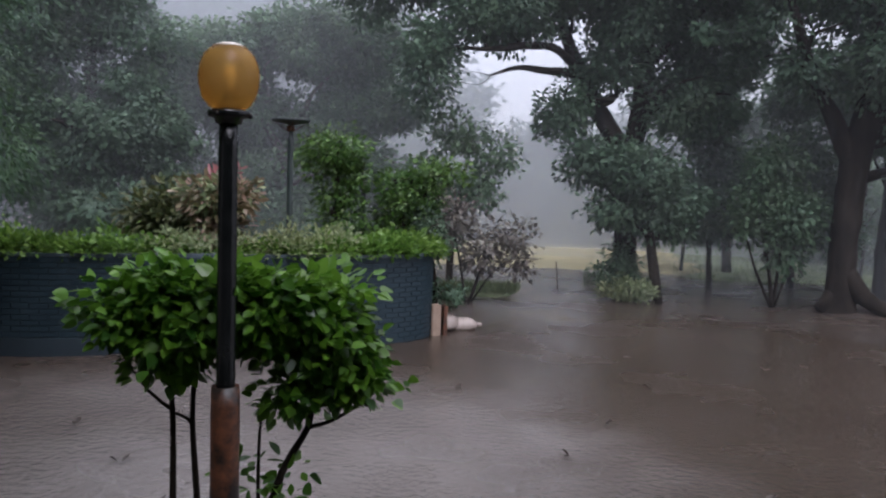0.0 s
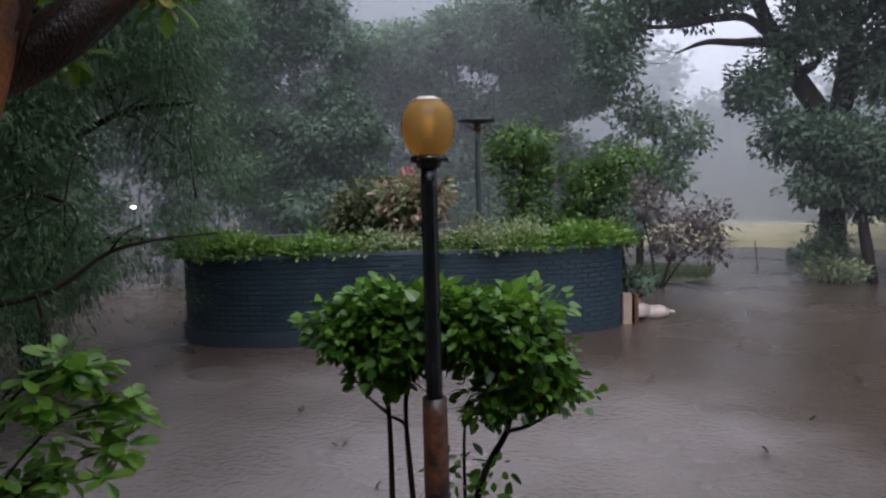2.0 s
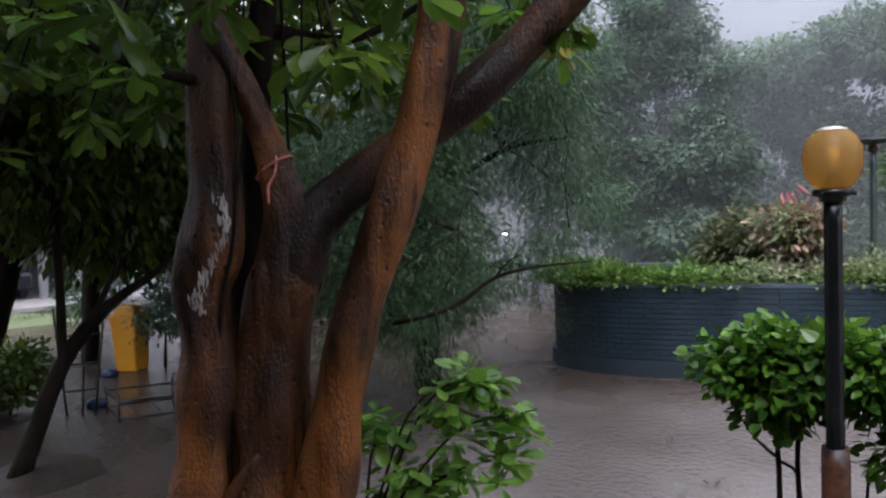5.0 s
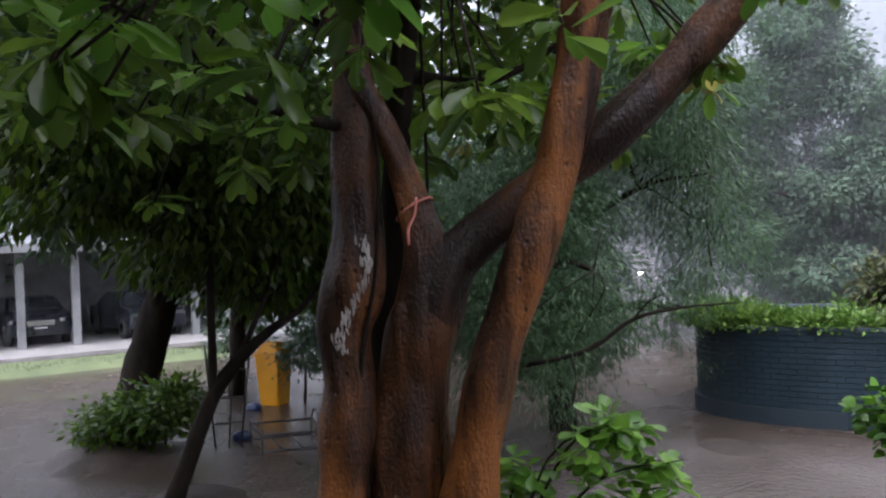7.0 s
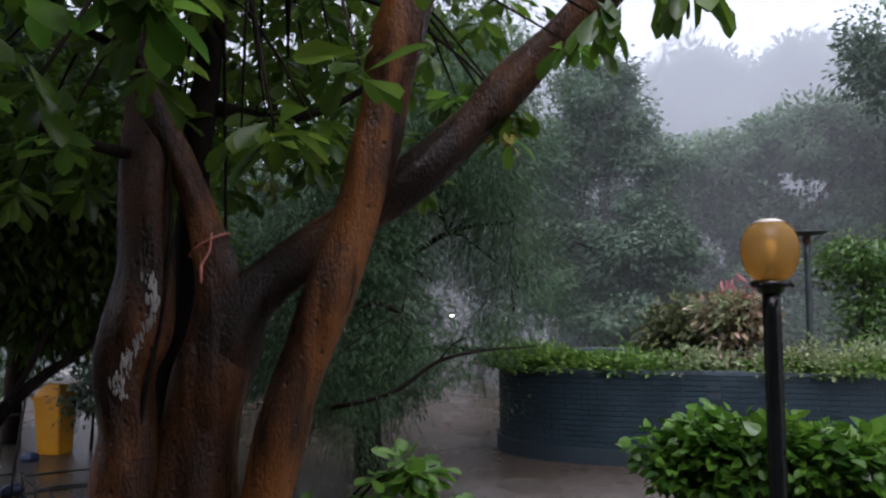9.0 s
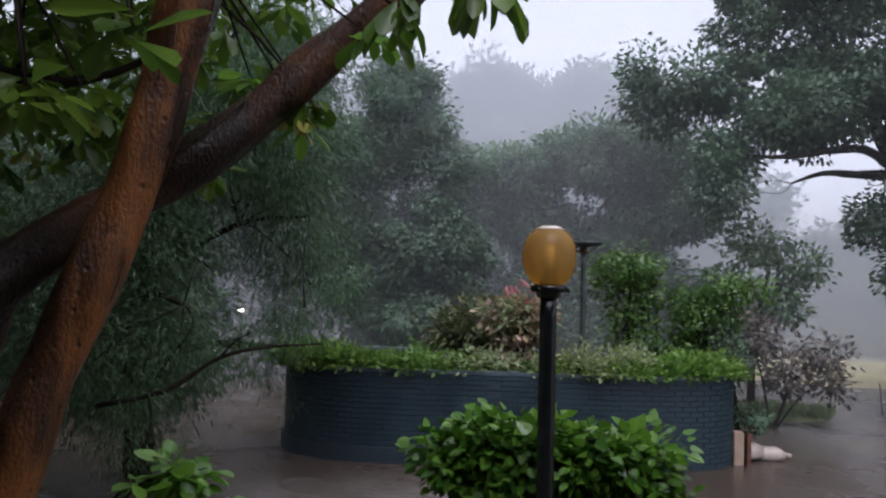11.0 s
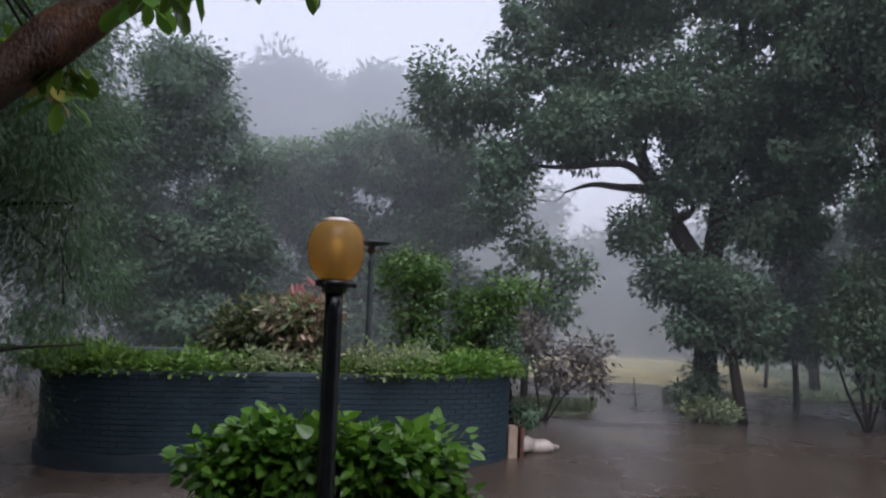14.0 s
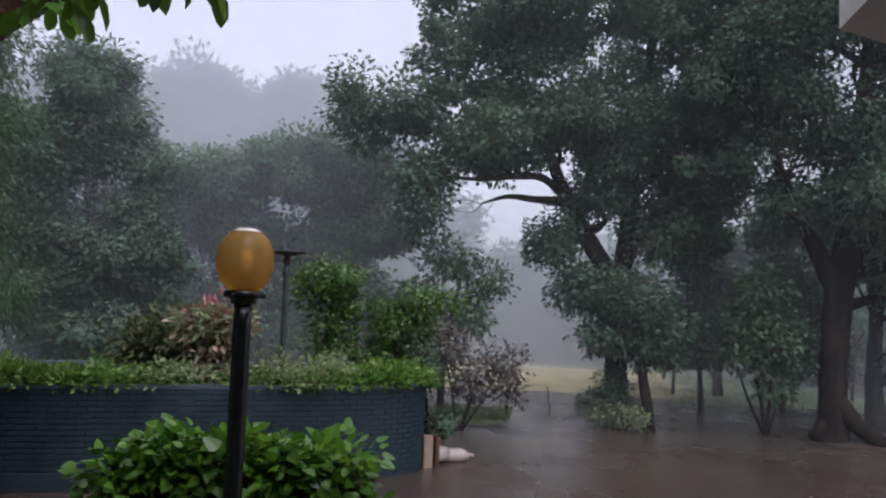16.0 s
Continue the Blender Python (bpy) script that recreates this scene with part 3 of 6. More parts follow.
def band(o_in, o_out, z0, z1, n=240, a0=0.0, a1=2 * math.pi):
    """A solid strip that follows the planter's outline."""
    v, f = [], []
    for k in range(n + 1):
        a = a0 + (a1 - a0) * k / n
        (p, o) = rim(a)
        i, e = p - o * o_in, p + o * o_out
        v += [(i.x, i.y, z0), (e.x, e.y, z0), (e.x, e.y, z1), (i.x, i.y, z1)]
    for k in range(n):
        a, b = 4 * k, 4 * k + 4
        for q in range(4):
            f.append((a + q, b + q, b + (q + 1) % 4, a + (q + 1) % 4))
    f += [(0, 3, 2, 1)[::-1], tuple(4 * n + q for q in (0, 3, 2, 1))]
    return v, f


planter = thing("planter", "raised round-cornered planter faced with dark blue-grey glazed tiles", "planter", at=(PC.x, PC.y, 0))
part("wall", band(0.2, -0.006, -0.1, PTOP - 0.03), GROUT, planter, "dark mortar backing of the tiled wall")
part("coping", band(0.22, 0.012, PTOP - 0.03, PTOP + 0.012), COPING, planter, "thin pale blue-grey rim")
part("plinth", band(0.1, 0.05, -0.1, 0.20, 120, math.radians(150), math.radians(262)), GROUT, planter, "low ledge round the foot of the wall")
fill = [rim(2 * math.pi * k / 120, 0.2)[0] for k in range(120)]
part("soil", ([(p.x, p.y, PTOP - 0.1) for p in fill], [tuple(range(120))]), SOIL, planter, "wet soil inside the planter")


def planter_plants(n, a0, a1, depth, h, length, seed, rag=0.35):
    """Low leafy plants along the rim, in uneven tufts that spill over it."""
    rng = np.random.default_rng(seed)
    tufts = max(4, n // 45)
    ang = rng.uniform(a0, a1, tufts)
    place, ways = [], []
    for a in ang:
        p, o = rim(a)
        q = p - o * rng.uniform(min(0.07, depth), max(depth, 0.01))
        hh = h * rng.uniform(1 - rag, 1 + rag)
        k = 45
        hh *= 1 + 0.35 * math.sin(23 * a) * math.sin(9.0 * a + 1)
        off = rng.normal(0, 1, (k, 3)) * np.array([0.12, 0.12, hh * 0.33])
        place.append(np.array([q.x, q.y, PTOP + hh * 0.5]) + off)
        ways.append(off / np.array([0.12, 0.12, hh * 0.33]) * np.array([1, 1, 0.6]) + rng.normal(0, 0.5, (k, 3)) + np.array([o.x * 0.4, o.y * 0.4, 0.15]))
    place, ways = np.concatenate(place), np.concatenate(ways)
    place[:, 2] = np.maximum(place[:, 2], PTOP - 0.02)
    return leaves(place, ways, length * rng.uniform(0.6, 1.3, len(place)), length * 0.55, LEAF_SIMPLE, seed)


D = math.radians
tagged(part("planter_hedge", planter_plants(13000, D(176), D(300), 0.7, 0.125, 0.10, 41, 0.6), LEAF_PLANTER), "dense low bright green plants that fill the planter's edge", "plants", kind="stuff")
tagged(part("planter_hedge", planter_plants(7500, D(300), D(372), 0.7, 0.14, 0.10, 42, 0.55), LEAF_PLANTER), "dense low bright green plants along the planter's far end", "plants", kind="stuff")
tagged(part("pale_plants", planter_plants(2600, D(268), D(289), 0.6, 0.28, 0.085, 43), LEAF_PALE), "clump of pale green feathery plants in the planter", "plants", kind="stuff")
tagged(part("trailing_plants", planter_plants(700, D(195), D(228), 0.0, 0.2, 0.09, 44, 0.6), LEAF_PLANTER), "green trailing plants that hang over the tiled wall", "plants", kind="stuff")


# ---- lamps ----
LX, LY = -1.225, 2.925
lamp = thing("garden_lamp", "black garden lamp post with an amber globe, unlit", "lamp post", at=(LX, LY, 0))
g = [(0.045, 0.0), (0.075, 0.012), (0.100, 0.048), (0.112, 0.095), (0.114, 0.135), (0.108, 0.175), (0.092, 0.212), (0.066, 0.238), (0.034, 0.252), (0.004, 0.256)]
globe = part("globe", lathe([(r * 0.92, z * 0.90) for r, z in g], (LX, LY, 2.352), 40), AMBER, lamp, "weathered amber plastic globe")
part("bulb", lathe([(0.012, 0), (0.013, 0.03), (0.022, 0.05), (0.026, 0.075), (0.016, 0.10), (0.003, 0.105)], (LX, LY, 2.405), 16), PLASTER, globe, "white bulb inside the globe")
part("socket", lathe([(0.040, 0), (0.040, 0.02), (0.022, 0.03), (0.020, 0.055), (0.010, 0.058)], (LX, LY, 2.35), 16), BLACK, globe, "black lamp holder inside the globe")
part("cap", lathe([(0.0575, 0.2165), (0.0585, 0.2175), (0.0480, 0.2232), (0.0300, 0.2298), (0.0040, 0.2325)], (LX, LY, 2.352), 40), AMBER_DUST, globe, "bleached white top of the globe")
part("collar", lathe([(0.03, -0.035), (0.045, -0.03), (0.050, -0.012), (0.070, -0.008), (0.073, 0.006), (0.069, 0.016), (0.055, 0.020)], (LX, LY, 2.335), 28), BLACK, lamp, "black cast collar under the globe")
for k in range(3):
    a = 2.1 * k + 0.4
    part("screw", lathe([(0.008, 0), (0.008, 0.014), (0.004, 0.018)], (LX + 0.074 * math.cos(a), LY + 0.074 * math.sin(a), 2.325), 8), BLACK, lamp)
part("pole", tube([[(LX, LY, 1.30, 0.034), (LX, LY, 1.8, 0.034), (LX, LY, 2.33, 0.033)]], 0.1, 20, 0.012, 3), BLACK, lamp, "black glossy wet steel pole")
part("sleeve", tube([[(LX, LY, -0.05, 0.056), (LX, LY, 0.6, 0.053), (LX, LY, 1.30, 0.051), (LX, LY, 1.36, 0.047), (LX, LY, 1.37, 0.036)]], 0.06, 20, 0.02, 4), RUST, lamp, "rust-brown lower sleeve of the post")

MX, MY = -3.8, 10.45
mast = thing("mast", "dark lamp standard without a globe, with a flat tray on top", "lamp post", at=(MX, MY, PTOP - 0.1))
part("pole", tube([[(MX, MY, PTOP - 0.12, 0.042), (MX, MY, 2.0, 0.04), (MX, MY, 2.91, 0.038)]], 0.2, 14, 0.01, 5), MAST, mast)
part("tray", lathe([(0.03, 0), (0.06, 0.02), (0.24, 0.05), (0.262, 0.075), (0.255, 0.085), (0.06, 0.07)], (MX, MY, 2.92), 28), MAST, mast, "shallow round dark tray")
part("socket", lathe([(0.05, 0), (0.05, 0.06), (0.03, 0.08)], (MX, MY, 2.85), 14), RUST, mast, "rusty red lamp socket")
for k in range(4):
    a = 0.5 + math.pi / 2 * k
    part("bracket", tube([[(MX + 0.03 * math.cos(a), MY + 0.03 * math.sin(a), 2.85, 0.008), (MX + 0.2 * math.cos(a), MY + 0.2 * math.sin(a), 2.955, 0.006)]], 0.1, 6), RUST, mast)

pl = thing("path_light", "small grey garden spotlight on a thin post", "garden light", at=(-3.35, 12.6, PTOP - 0.1))
part("post", tube([[(-3.35, 12.6, PTOP - 0.12, 0.03), (-3.35, 12.6, 2.08, 0.028)]], 0.2, 10), MAST, pl)
part("head", lathe([(0.03, 0), (0.045, 0.02), (0.045, 0.04), (0.025, 0.06), (0.022, 0.14), (0.03, 0.16), (0.004, 0.19)], (-3.35, 12.6, 2.08), 14), CONCRETE, pl, "pale metal lamp head")

fl = thing("garden_lamp", "far garden lamp with a small dull globe, unlit", "lamp post", at=(0.95, 18.5, 0))
part("pole", tube([[(0.95, 18.5, -0.03, 0.045), (0.95, 18.5, 1.52, 0.04)]], 0.3, 10), BLACK, fl)
part("globe", lathe([(0.04, 0), (0.1, 0.04), (0.125, 0.11), (0.11, 0.18), (0.06, 0.23), (0.004, 0.24)], (0.95, 18.5, 1.52), 18), AMBER, fl, "dull amber globe")

# ---- by the planter's end ----
pillar = thing("pillar", "short cream stone pillar at the planter's end", "pillar", at=(-2.02, 11.75, 0))
part("shaft", box(-0.07, 0.07, -0.09, 0.09, -0.05, 0.44, 0.012, pose(-1.98, 11.72, 0, 0, 0, 28)), CREAM, pillar)
# dark upright strip modelled in place of the pillar's shadow
part("shadow_strip", box(-0.03, 0.03, -0.09, 0.09, -0.05, 0.42, 0.006, pose(-1.86, 11.80, 0, 0, 0, 28)), RUST, pillar, "brown strip put in as the shadow beside the shaft")


def sack(x, y, z, a, b, h, rz, seed):
    bm = bmesh.new()
    bmesh.ops.create_icosphere(bm, subdivisions=3, radius=1)
    for v in bm.verts:
        c = v.co
        w = 1 + 0.10 * noise.noise(c * 2.1 + Vector((seed, 0, 0)))
        v.co = Vector((math.copysign(abs(c.x) ** 0.75, c.x) * a * w, math.copysign(abs(c.y) ** 0.8, c.y) * b * w, max(-0.55, c.z) * h * w))
    for f in bm.faces:
        f.smooth = True
    bm.transform(pose(x, y, z, 0, 0, rz))
    return bm


for i, (x, y, z, a, b, h, rz) in enumerate(((-1.68, 12.35, 0.05, 0.26, 0.16, 0.12, 20), (-1.86, 12.12, 0.10, 0.20, 0.14, 0.14, 60))):
    s = thing("sandbag", ("flat white sandbag lying in the water", "bulging white sandbag leaning on the pillar")[i], "sandbag", "sandbags at the planter", at=(x, y, 0))
    part("bag", sack(x, y, z, a, b, h, rz, i), SACK, s)
    part("tied_end", tube([[(x + a * 0.9 * math.cos(D(rz)), y + a * 0.9 * math.sin(D(rz)), z + 0.01, 0.035), (x + (a + 0.08) * math.cos(D(rz)), y + (a + 0.08) * math.sin(D(rz)), z, 0.022)]], 0.05, 8, 0.2, 7), SACK, s)

stick = thing("stick", "thin leaning stick that stands in the water", "stick", at=(-0.33, 18.68, 0))
part("stake", tube([[(-0.30, 18.68, -0.05, 0.022), (-0.33, 18.68, 0.3, 0.02), (-0.36, 18.68, 0.60, 0.016)]], 0.1, 8, 0.05, 8), WOODPOLE, stick)


# ---- shrub behind the lamp ----
shrub = thing("shrub", "small multi-stemmed shrub with glossy wet heart-shaped green leaves", "shrub", at=(-1.4, 3.35, 0))
stems = [[(-1.62, 3.30, 0.0, 0.016), (-1.62, 3.29, 0.7, 0.014), (-1.62, 3.28, 1.17, 0.013), (-1.66, 3.28, 1.45, 0.008)],
         [(-1.50, 3.36, 0.0, 0.016), (-1.53, 3.33, 0.72, 0.014), (-1.55, 3.32, 1.2, 0.012), (-1.50, 3.34, 1.5, 0.008)],
         [(-1.62, 3.28, 1.15, 0.008), (-1.57, 3.31, 1.12, 0.007), (-1.55, 3.32, 1.08, 0.007)],
         [(-1.62, 3.28, 1.16, 0.009), (-1.70, 3.24, 1.24, 0.007), (-1.80, 3.2, 1.4, 0.005)],
         [(-1.32, 3.30, 0.0, 0.020), (-1.21, 3.36, 0.79, 0.017), (-1.08, 3.41, 1.09, 0.015), (-1.06, 3.41, 1.21, 0.012), (-1.0, 3.40, 1.45, 0.008)],
         [(-1.08, 3.41, 1.09, 0.011), (-0.98, 3.44, 1.12, 0.008), (-0.86, 3.46, 1.2, 0.005)],
         [(-1.28, 3.42, 0.0, 0.010), (-1.30, 3.42, 0.9, 0.008), (-1.28, 3.42, 1.2, 0.006)]]
for line in stems:
    part("stem", tube([line], 0.07, 9, 0.12, 11), BARK_DARK, shrub)
blobs = [(-1.46, 3.26, 1.56, 0.30, 0.28, 0.14), (-1.67, 3.16, 1.57, 0.20, 0.22, 0.12), (-1.16, 3.40, 1.55, 0.24, 0.26, 0.15), (-1.32, 3.28, 1.65, 0.34, 0.26, 0.09),
         (-0.95, 3.46, 1.39, 0.16, 0.17, 0.14), (-1.12, 3.40, 1.24, 0.11, 0.13, 0.09), (-1.60, 3.26, 1.40, 0.14, 0.14, 0.09), (-1.05, 3.44, 1.58, 0.15, 0.18, 0.10), (-0.88, 3.48, 1.28, 0.08, 0.1, 0.07), (-1.56, 3.2, 1.67, 0.20, 0.18, 0.06)]
part("foliage", crown(blobs, 740, 13, 0.056, 0.043, 0.050, 0.30, 0.35, 51, LEAF_HEART, 0.55), LEAF_HEDGE, shrub)
# top light on the shrub is put in as a layer of lighter leaves
part("toplit_leaves", crown([(-1.45, 3.22, 1.73, 0.34, 0.26, 0.05), (-1.0, 3.42, 1.70, 0.2, 0.2, 0.05), (-1.76, 3.12, 1.66, 0.18, 0.16, 0.04)], 70, 5, 0.062, 0.048, 0.05, -0.15, 0.2, 53, LEAF_HEART, 0.6), LEAF_TOPLIT, shrub, "lighter leaves on top, light from above put in their green")
part("low_leaves", crown([(-1.30, 3.35, 0.82, 0.18, 0.16, 0.1), (-1.66, 3.28, 0.86, 0.08, 0.08, 0.1), (-1.15, 3.4, 0.9, 0.08, 0.08, 0.06)], 14, 6, 0.07, 0.045, 0.05, 0.4, 0.3, 52, LEAF_OVAL), LEAF_HEDGE, shrub)


# ---- the near tree ----
near = thing("tree", "large multi-stemmed tree with wet orange-brown bark and broad green leaves", "tree", at=(-3.3, 1.7, 0))
right_stem = [(-3.20, 1.58, -0.05, 0.26), (-3.12, 1.68, 0.5, 0.20), (-3.03, 1.79, 1.08, 0.138), (-2.995, 1.83, 1.34, 0.124), (-2.965, 1.875, 1.59, 0.118), (-2.93, 1.93, 1.84, 0.114), (-2.87, 2.01, 2.09, 0.118), (-2.81, 2.09, 2.37, 0.115), (-2.74, 2.18, 2.69, 0.105), (-2.68, 2.25, 3.06, 0.106), (-2.62, 2.31, 3.43, 0.108), (-2.42, 2.46, 4.26, 0.09), (-2.2, 2.6, 5.4, 0.05)]
centre = [(-3.36, 1.58, -0.05, 0.40), (-3.34, 1.62, 0.6, 0.30), (-3.31, 1.66, 1.1, 0.215), (-3.29, 1.69, 1.5, 0.172), (-3.28, 1.72, 1.78, 0.158), (-3.255, 1.755, 2.02, 0.150), (-3.24, 1.78, 2.16, 0.105), (-3.235, 1.785, 2.24, 0.04)]
right_branch = [(-3.28, 1.72, 1.45, 0.10), (-3.25, 1.77, 1.95, 0.140), (-3.19, 1.85, 2.24, 0.130), (-3.11, 1.96, 2.38, 0.109), (-3.01, 2.11, 2.52, 0.103), (-2.88, 2.29, 2.69, 0.104), (-2.69, 2.47, 2.86, 0.110), (-2.51, 2.66, 3.09, 0.108), (-2.29, 2.83, 3.36, 0.100), (-1.97, 3.0, 3.68, 0.088), (-1.7, 3.08, 3.97, 0.075), (-1.2, 3.2, 4.6, 0.04)]
left_branch = [(-3.30, 1.70, 1.45, 0.10), (-3.26, 1.74, 1.95, 0.135), (-3.23, 1.78, 2.30, 0.112), (-3.245, 1.74, 2.52, 0.080), (-3.28, 1.69, 2.74, 0.068), (-3.32, 1.62, 2.95, 0.060), (-3.36, 1.54, 3.12, 0.058), (-3.38, 1.48, 3.30, 0.058), (-3.38, 1.2, 4.2, 0.05), (-3.2, 0.9, 5.0, 0.03)]
left_trunk = [(-3.47, 1.34, -0.05, 0.27), (-3.45, 1.37, 0.6, 0.215), (-3.42, 1.41, 1.2, 0.152), (-3.41, 1.43, 1.5, 0.132), (-3.41, 1.44, 1.74, 0.116), (-3.425, 1.42, 2.0, 0.122), (-3.40, 1.47, 2.2, 0.134), (-3.385, 1.50, 2.43, 0.120), (-3.40, 1.50, 2.67, 0.106), (-3.42, 1.52, 2.94, 0.104), (-3.46, 1.54, 3.36, 0.092), (-3.51, 1.49, 4.32, 0.076), (-3.6, 1.3, 5.3, 0.04)]
mid_trunk = [(-3.66, 1.55, -0.05, 0.24), (-3.62, 1.6, 0.69, 0.19), (-3.6, 1.64, 1.04, 0.141), (-3.58, 1.69, 1.58, 0.091), (-3.55, 1.73, 2.03, 0.09), (-3.53, 1.78, 2.47, 0.083), (-3.51, 1.81, 3.0, 0.072), (-3.48, 1.86, 3.47, 0.068), (-3.4, 1.95, 4.6, 0.05)]
# back stem takes near-black bark: shade behind the front stems put in its colour
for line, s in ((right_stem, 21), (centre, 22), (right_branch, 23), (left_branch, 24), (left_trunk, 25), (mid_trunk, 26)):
    part("trunk" if line[0][2] < 0 else "branch", tube([line], 0.025, 30, 0.15, s), BARK_DARK if line is mid_trunk else BARK_SHADED if line is right_branch else BARK, near)
part("root", tube([[(-3.42, 1.30, 0.55, 0.05), (-3.25, 1.42, 1.05, 0.03), (-3.18, 1.55, 1.25, 0.02)]], 0.05, 10, 0.1, 27), BARK, near)
part("liana", tube([[(-3.30, 1.45, 1.2, 0.012), (-3.31, 1.46, 1.49, 0.011), (-3.31, 1.45, 1.82, 0.011), (-3.27, 1.52, 2.25, 0.010), (-3.27, 1.56, 2.66, 0.010), (-3.30, 1.56, 3.0, 0.009)]], 0.05, 8, 0.1, 28), BARK_DARK, near)
part("liana", tube([[(-3.40, 1.90, 2.6, 0.008), (-3.40, 1.90, 3.1, 0.009), (-3.42, 1.9, 4.0, 0.009)]], 0.1, 8, 0.1, 29), BARK_DARK, near)


def flakes(line, side, n, z0, z1, seed):
    """Pale torn patches that hug one side of a stem, for painted wet shine and a scar."""
    rng = np.random.default_rng(seed)
    p = smooth_line(line, 0.02)
    p = p[(p[:, 2] > z0) & (p[:, 2] < z1)]
    V, F = [], []
    for _ in range(n):
        c = p[rng.integers(len(p))]
        a = side + 0.25 * math.sin(c[2] * 9) + rng.normal(0, 0.12)
        o = np.array([math.cos(a), math.sin(a), 0.05])
        t = np.array([-o[1], o[0], 0])
        m = c[:3] + o * (c[3] * 0.985)
        k, s = len(V), rng.uniform(0.003, 0.011)
        e = rng.uniform(0.5, 1.2, 6)
        for q in range(6):
            b = q * math.pi / 3
            V.append(m + t * s * 0.7 * e[q] * math.cos(b) + np.array([0, 0, 2.8]) * s * e[q] * math.sin(b))
        V.append(m + o * 0.0025)
        F += [(k + q, k + (q + 1) % 6, k + 6) for q in range(6)]
    return V, F


# white flakes stand for the bark's wet shine; the second patch, a scar
tagged(part("shine_scar_flakes", flakes(left_trunk, -0.30, 150, 1.9, 2.42, 5), SHINE_SCAR, near, "wet shine on the bark, put in as white flakes"), kind="stuff")
tagged(part("shine_scar_flakes", flakes(right_stem, -0.55, 9, 1.78, 1.9, 6), SHINE_SCAR, near, "small white scar on the bark"), kind="stuff")

twine = thing("twine", "pink twine knotted round a branch of the tree", "twine", at=(-3.2, 1.72, 2.3))
loop = [(-3.25 + 0.086 * math.cos(a), 1.735 + 0.086 * math.sin(a), 2.55 + 0.05 * math.cos(a - 0.6), 0.006) for a in np.linspace(-2.9, 2.6, 16)]
part("loop", tube([loop], 0.03, 8, 0.1, 31), ROPE, twine)
part("tail", tube([[(-3.17, 1.70, 2.60, 0.006), (-3.165, 1.685, 2.52, 0.006), (-3.185, 1.66, 2.46, 0.008), (-3.18, 1.655, 2.38, 0.006)]], 0.02, 8, 0.1, 32), ROPE, twine)


def rosettes(places, per, length, seed, droop=0.5, width=0.42):
    """Whorls of broad leaves at twig ends."""
    rng = np.random.default_rng(seed)
    P, W, L = [], [], []
    for c in places:
        n = per + rng.integers(-2, 3)
        a = np.linspace(0, 2 * np.pi, n, endpoint=False) + rng.uniform(0, 6)
        w = np.stack([np.cos(a), np.sin(a), np.full(n, -droop) + rng.normal(0, 0.35, n)], 1)
        w += rng.normal(0, 0.25, 3)
        P.append(np.array(c) + w * 0.012 + rng.normal(0, 0.02, (n, 3)))
        W.append(w)
        L.append(length * rng.uniform(0.65, 1.15, n))
    return leaves(np.concatenate(P), np.concatenate(W), np.concatenate(L), np.concatenate(L) * width, LEAF_OBOVATE, seed, 0.35)


set_places = [(-2.07, 0.10, 2.76), (-1.79, 0.42, 3.06), (-1.69, 0.66, 3.06), (-2.06, 0.16, 3.0), (-2.89, 0.9, 2.93), (-3.66, 2.41, 3.35), (-2.89, 2.99, 3.42), (-2.36, 2.80, 3.12), (-2.36, 2.86, 3.2), (-2.39, -0.02, 3.12), (-1.95, 2.72, 3.45), (-2.6, 0.5, 3.0), (-1.9, 0.3, 3.2)]
rng = np.random.default_rng(77)
for _ in range(95):
    x, y, z = rng.uniform(-3.9, -1.7), rng.uniform(-0.6, 2.2), rng.uniform(2.75, 4.2)
    if math.hypot(x, y) > 1.7 and (z - 2.39) > 0.15 * math.hypot(x, y) and x < -0.85 * y - 0.4:
        set_places.append((x, y, z))
for _ in range(70):
    x, y, z = rng.uniform(-5.6, -3.7), rng.uniform(-0.8, 3.4), rng.uniform(2.7, 4.6)
    if (z - 2.39) > 0.05 * math.hypot(x, y):
        set_places.append((x, y, z))
for _ in range(120):
    x, y, z = rng.uniform(-5.0, -2.9), rng.uniform(2.0, 3.6), rng.uniform(2.95, 4.8)
    set_places.append((x, y, z))
set_places[:13] = [(x - 0.08, y + 0.08, z - 0.03) for x, y, z in set_places[:13]]
part("crown", rosettes(set_places[13:], 9, 0.185, 61), LEAF_NEAR, near)
# lit look of the crown's edge put in as a brighter leaf colour
part("lit_leaves", rosettes(set_places[:13], 9, 0.185, 60), LEAF_SHOOT_LIT, near, "leaves at the crown's edge, painted brighter to look lit")
hanging = [(-1.00, 1.90, 3.20), (-1.03, 1.95, 3.20), (-1.40, 2.12, 3.26), (-1.46, 2.14, 3.24), (-2.05, 0.10, 2.84), (-2.09, 0.13, 2.84), (-1.79, 0.42, 3.08), (-1.70, 0.66, 3.08), (-1.62, 0.60, 3.10), (-2.36, 2.80, 3.18)]
part("hanging_leaves", rosettes(hanging, 8, 0.165, 64, 1.6), LEAF_NEAR, near)
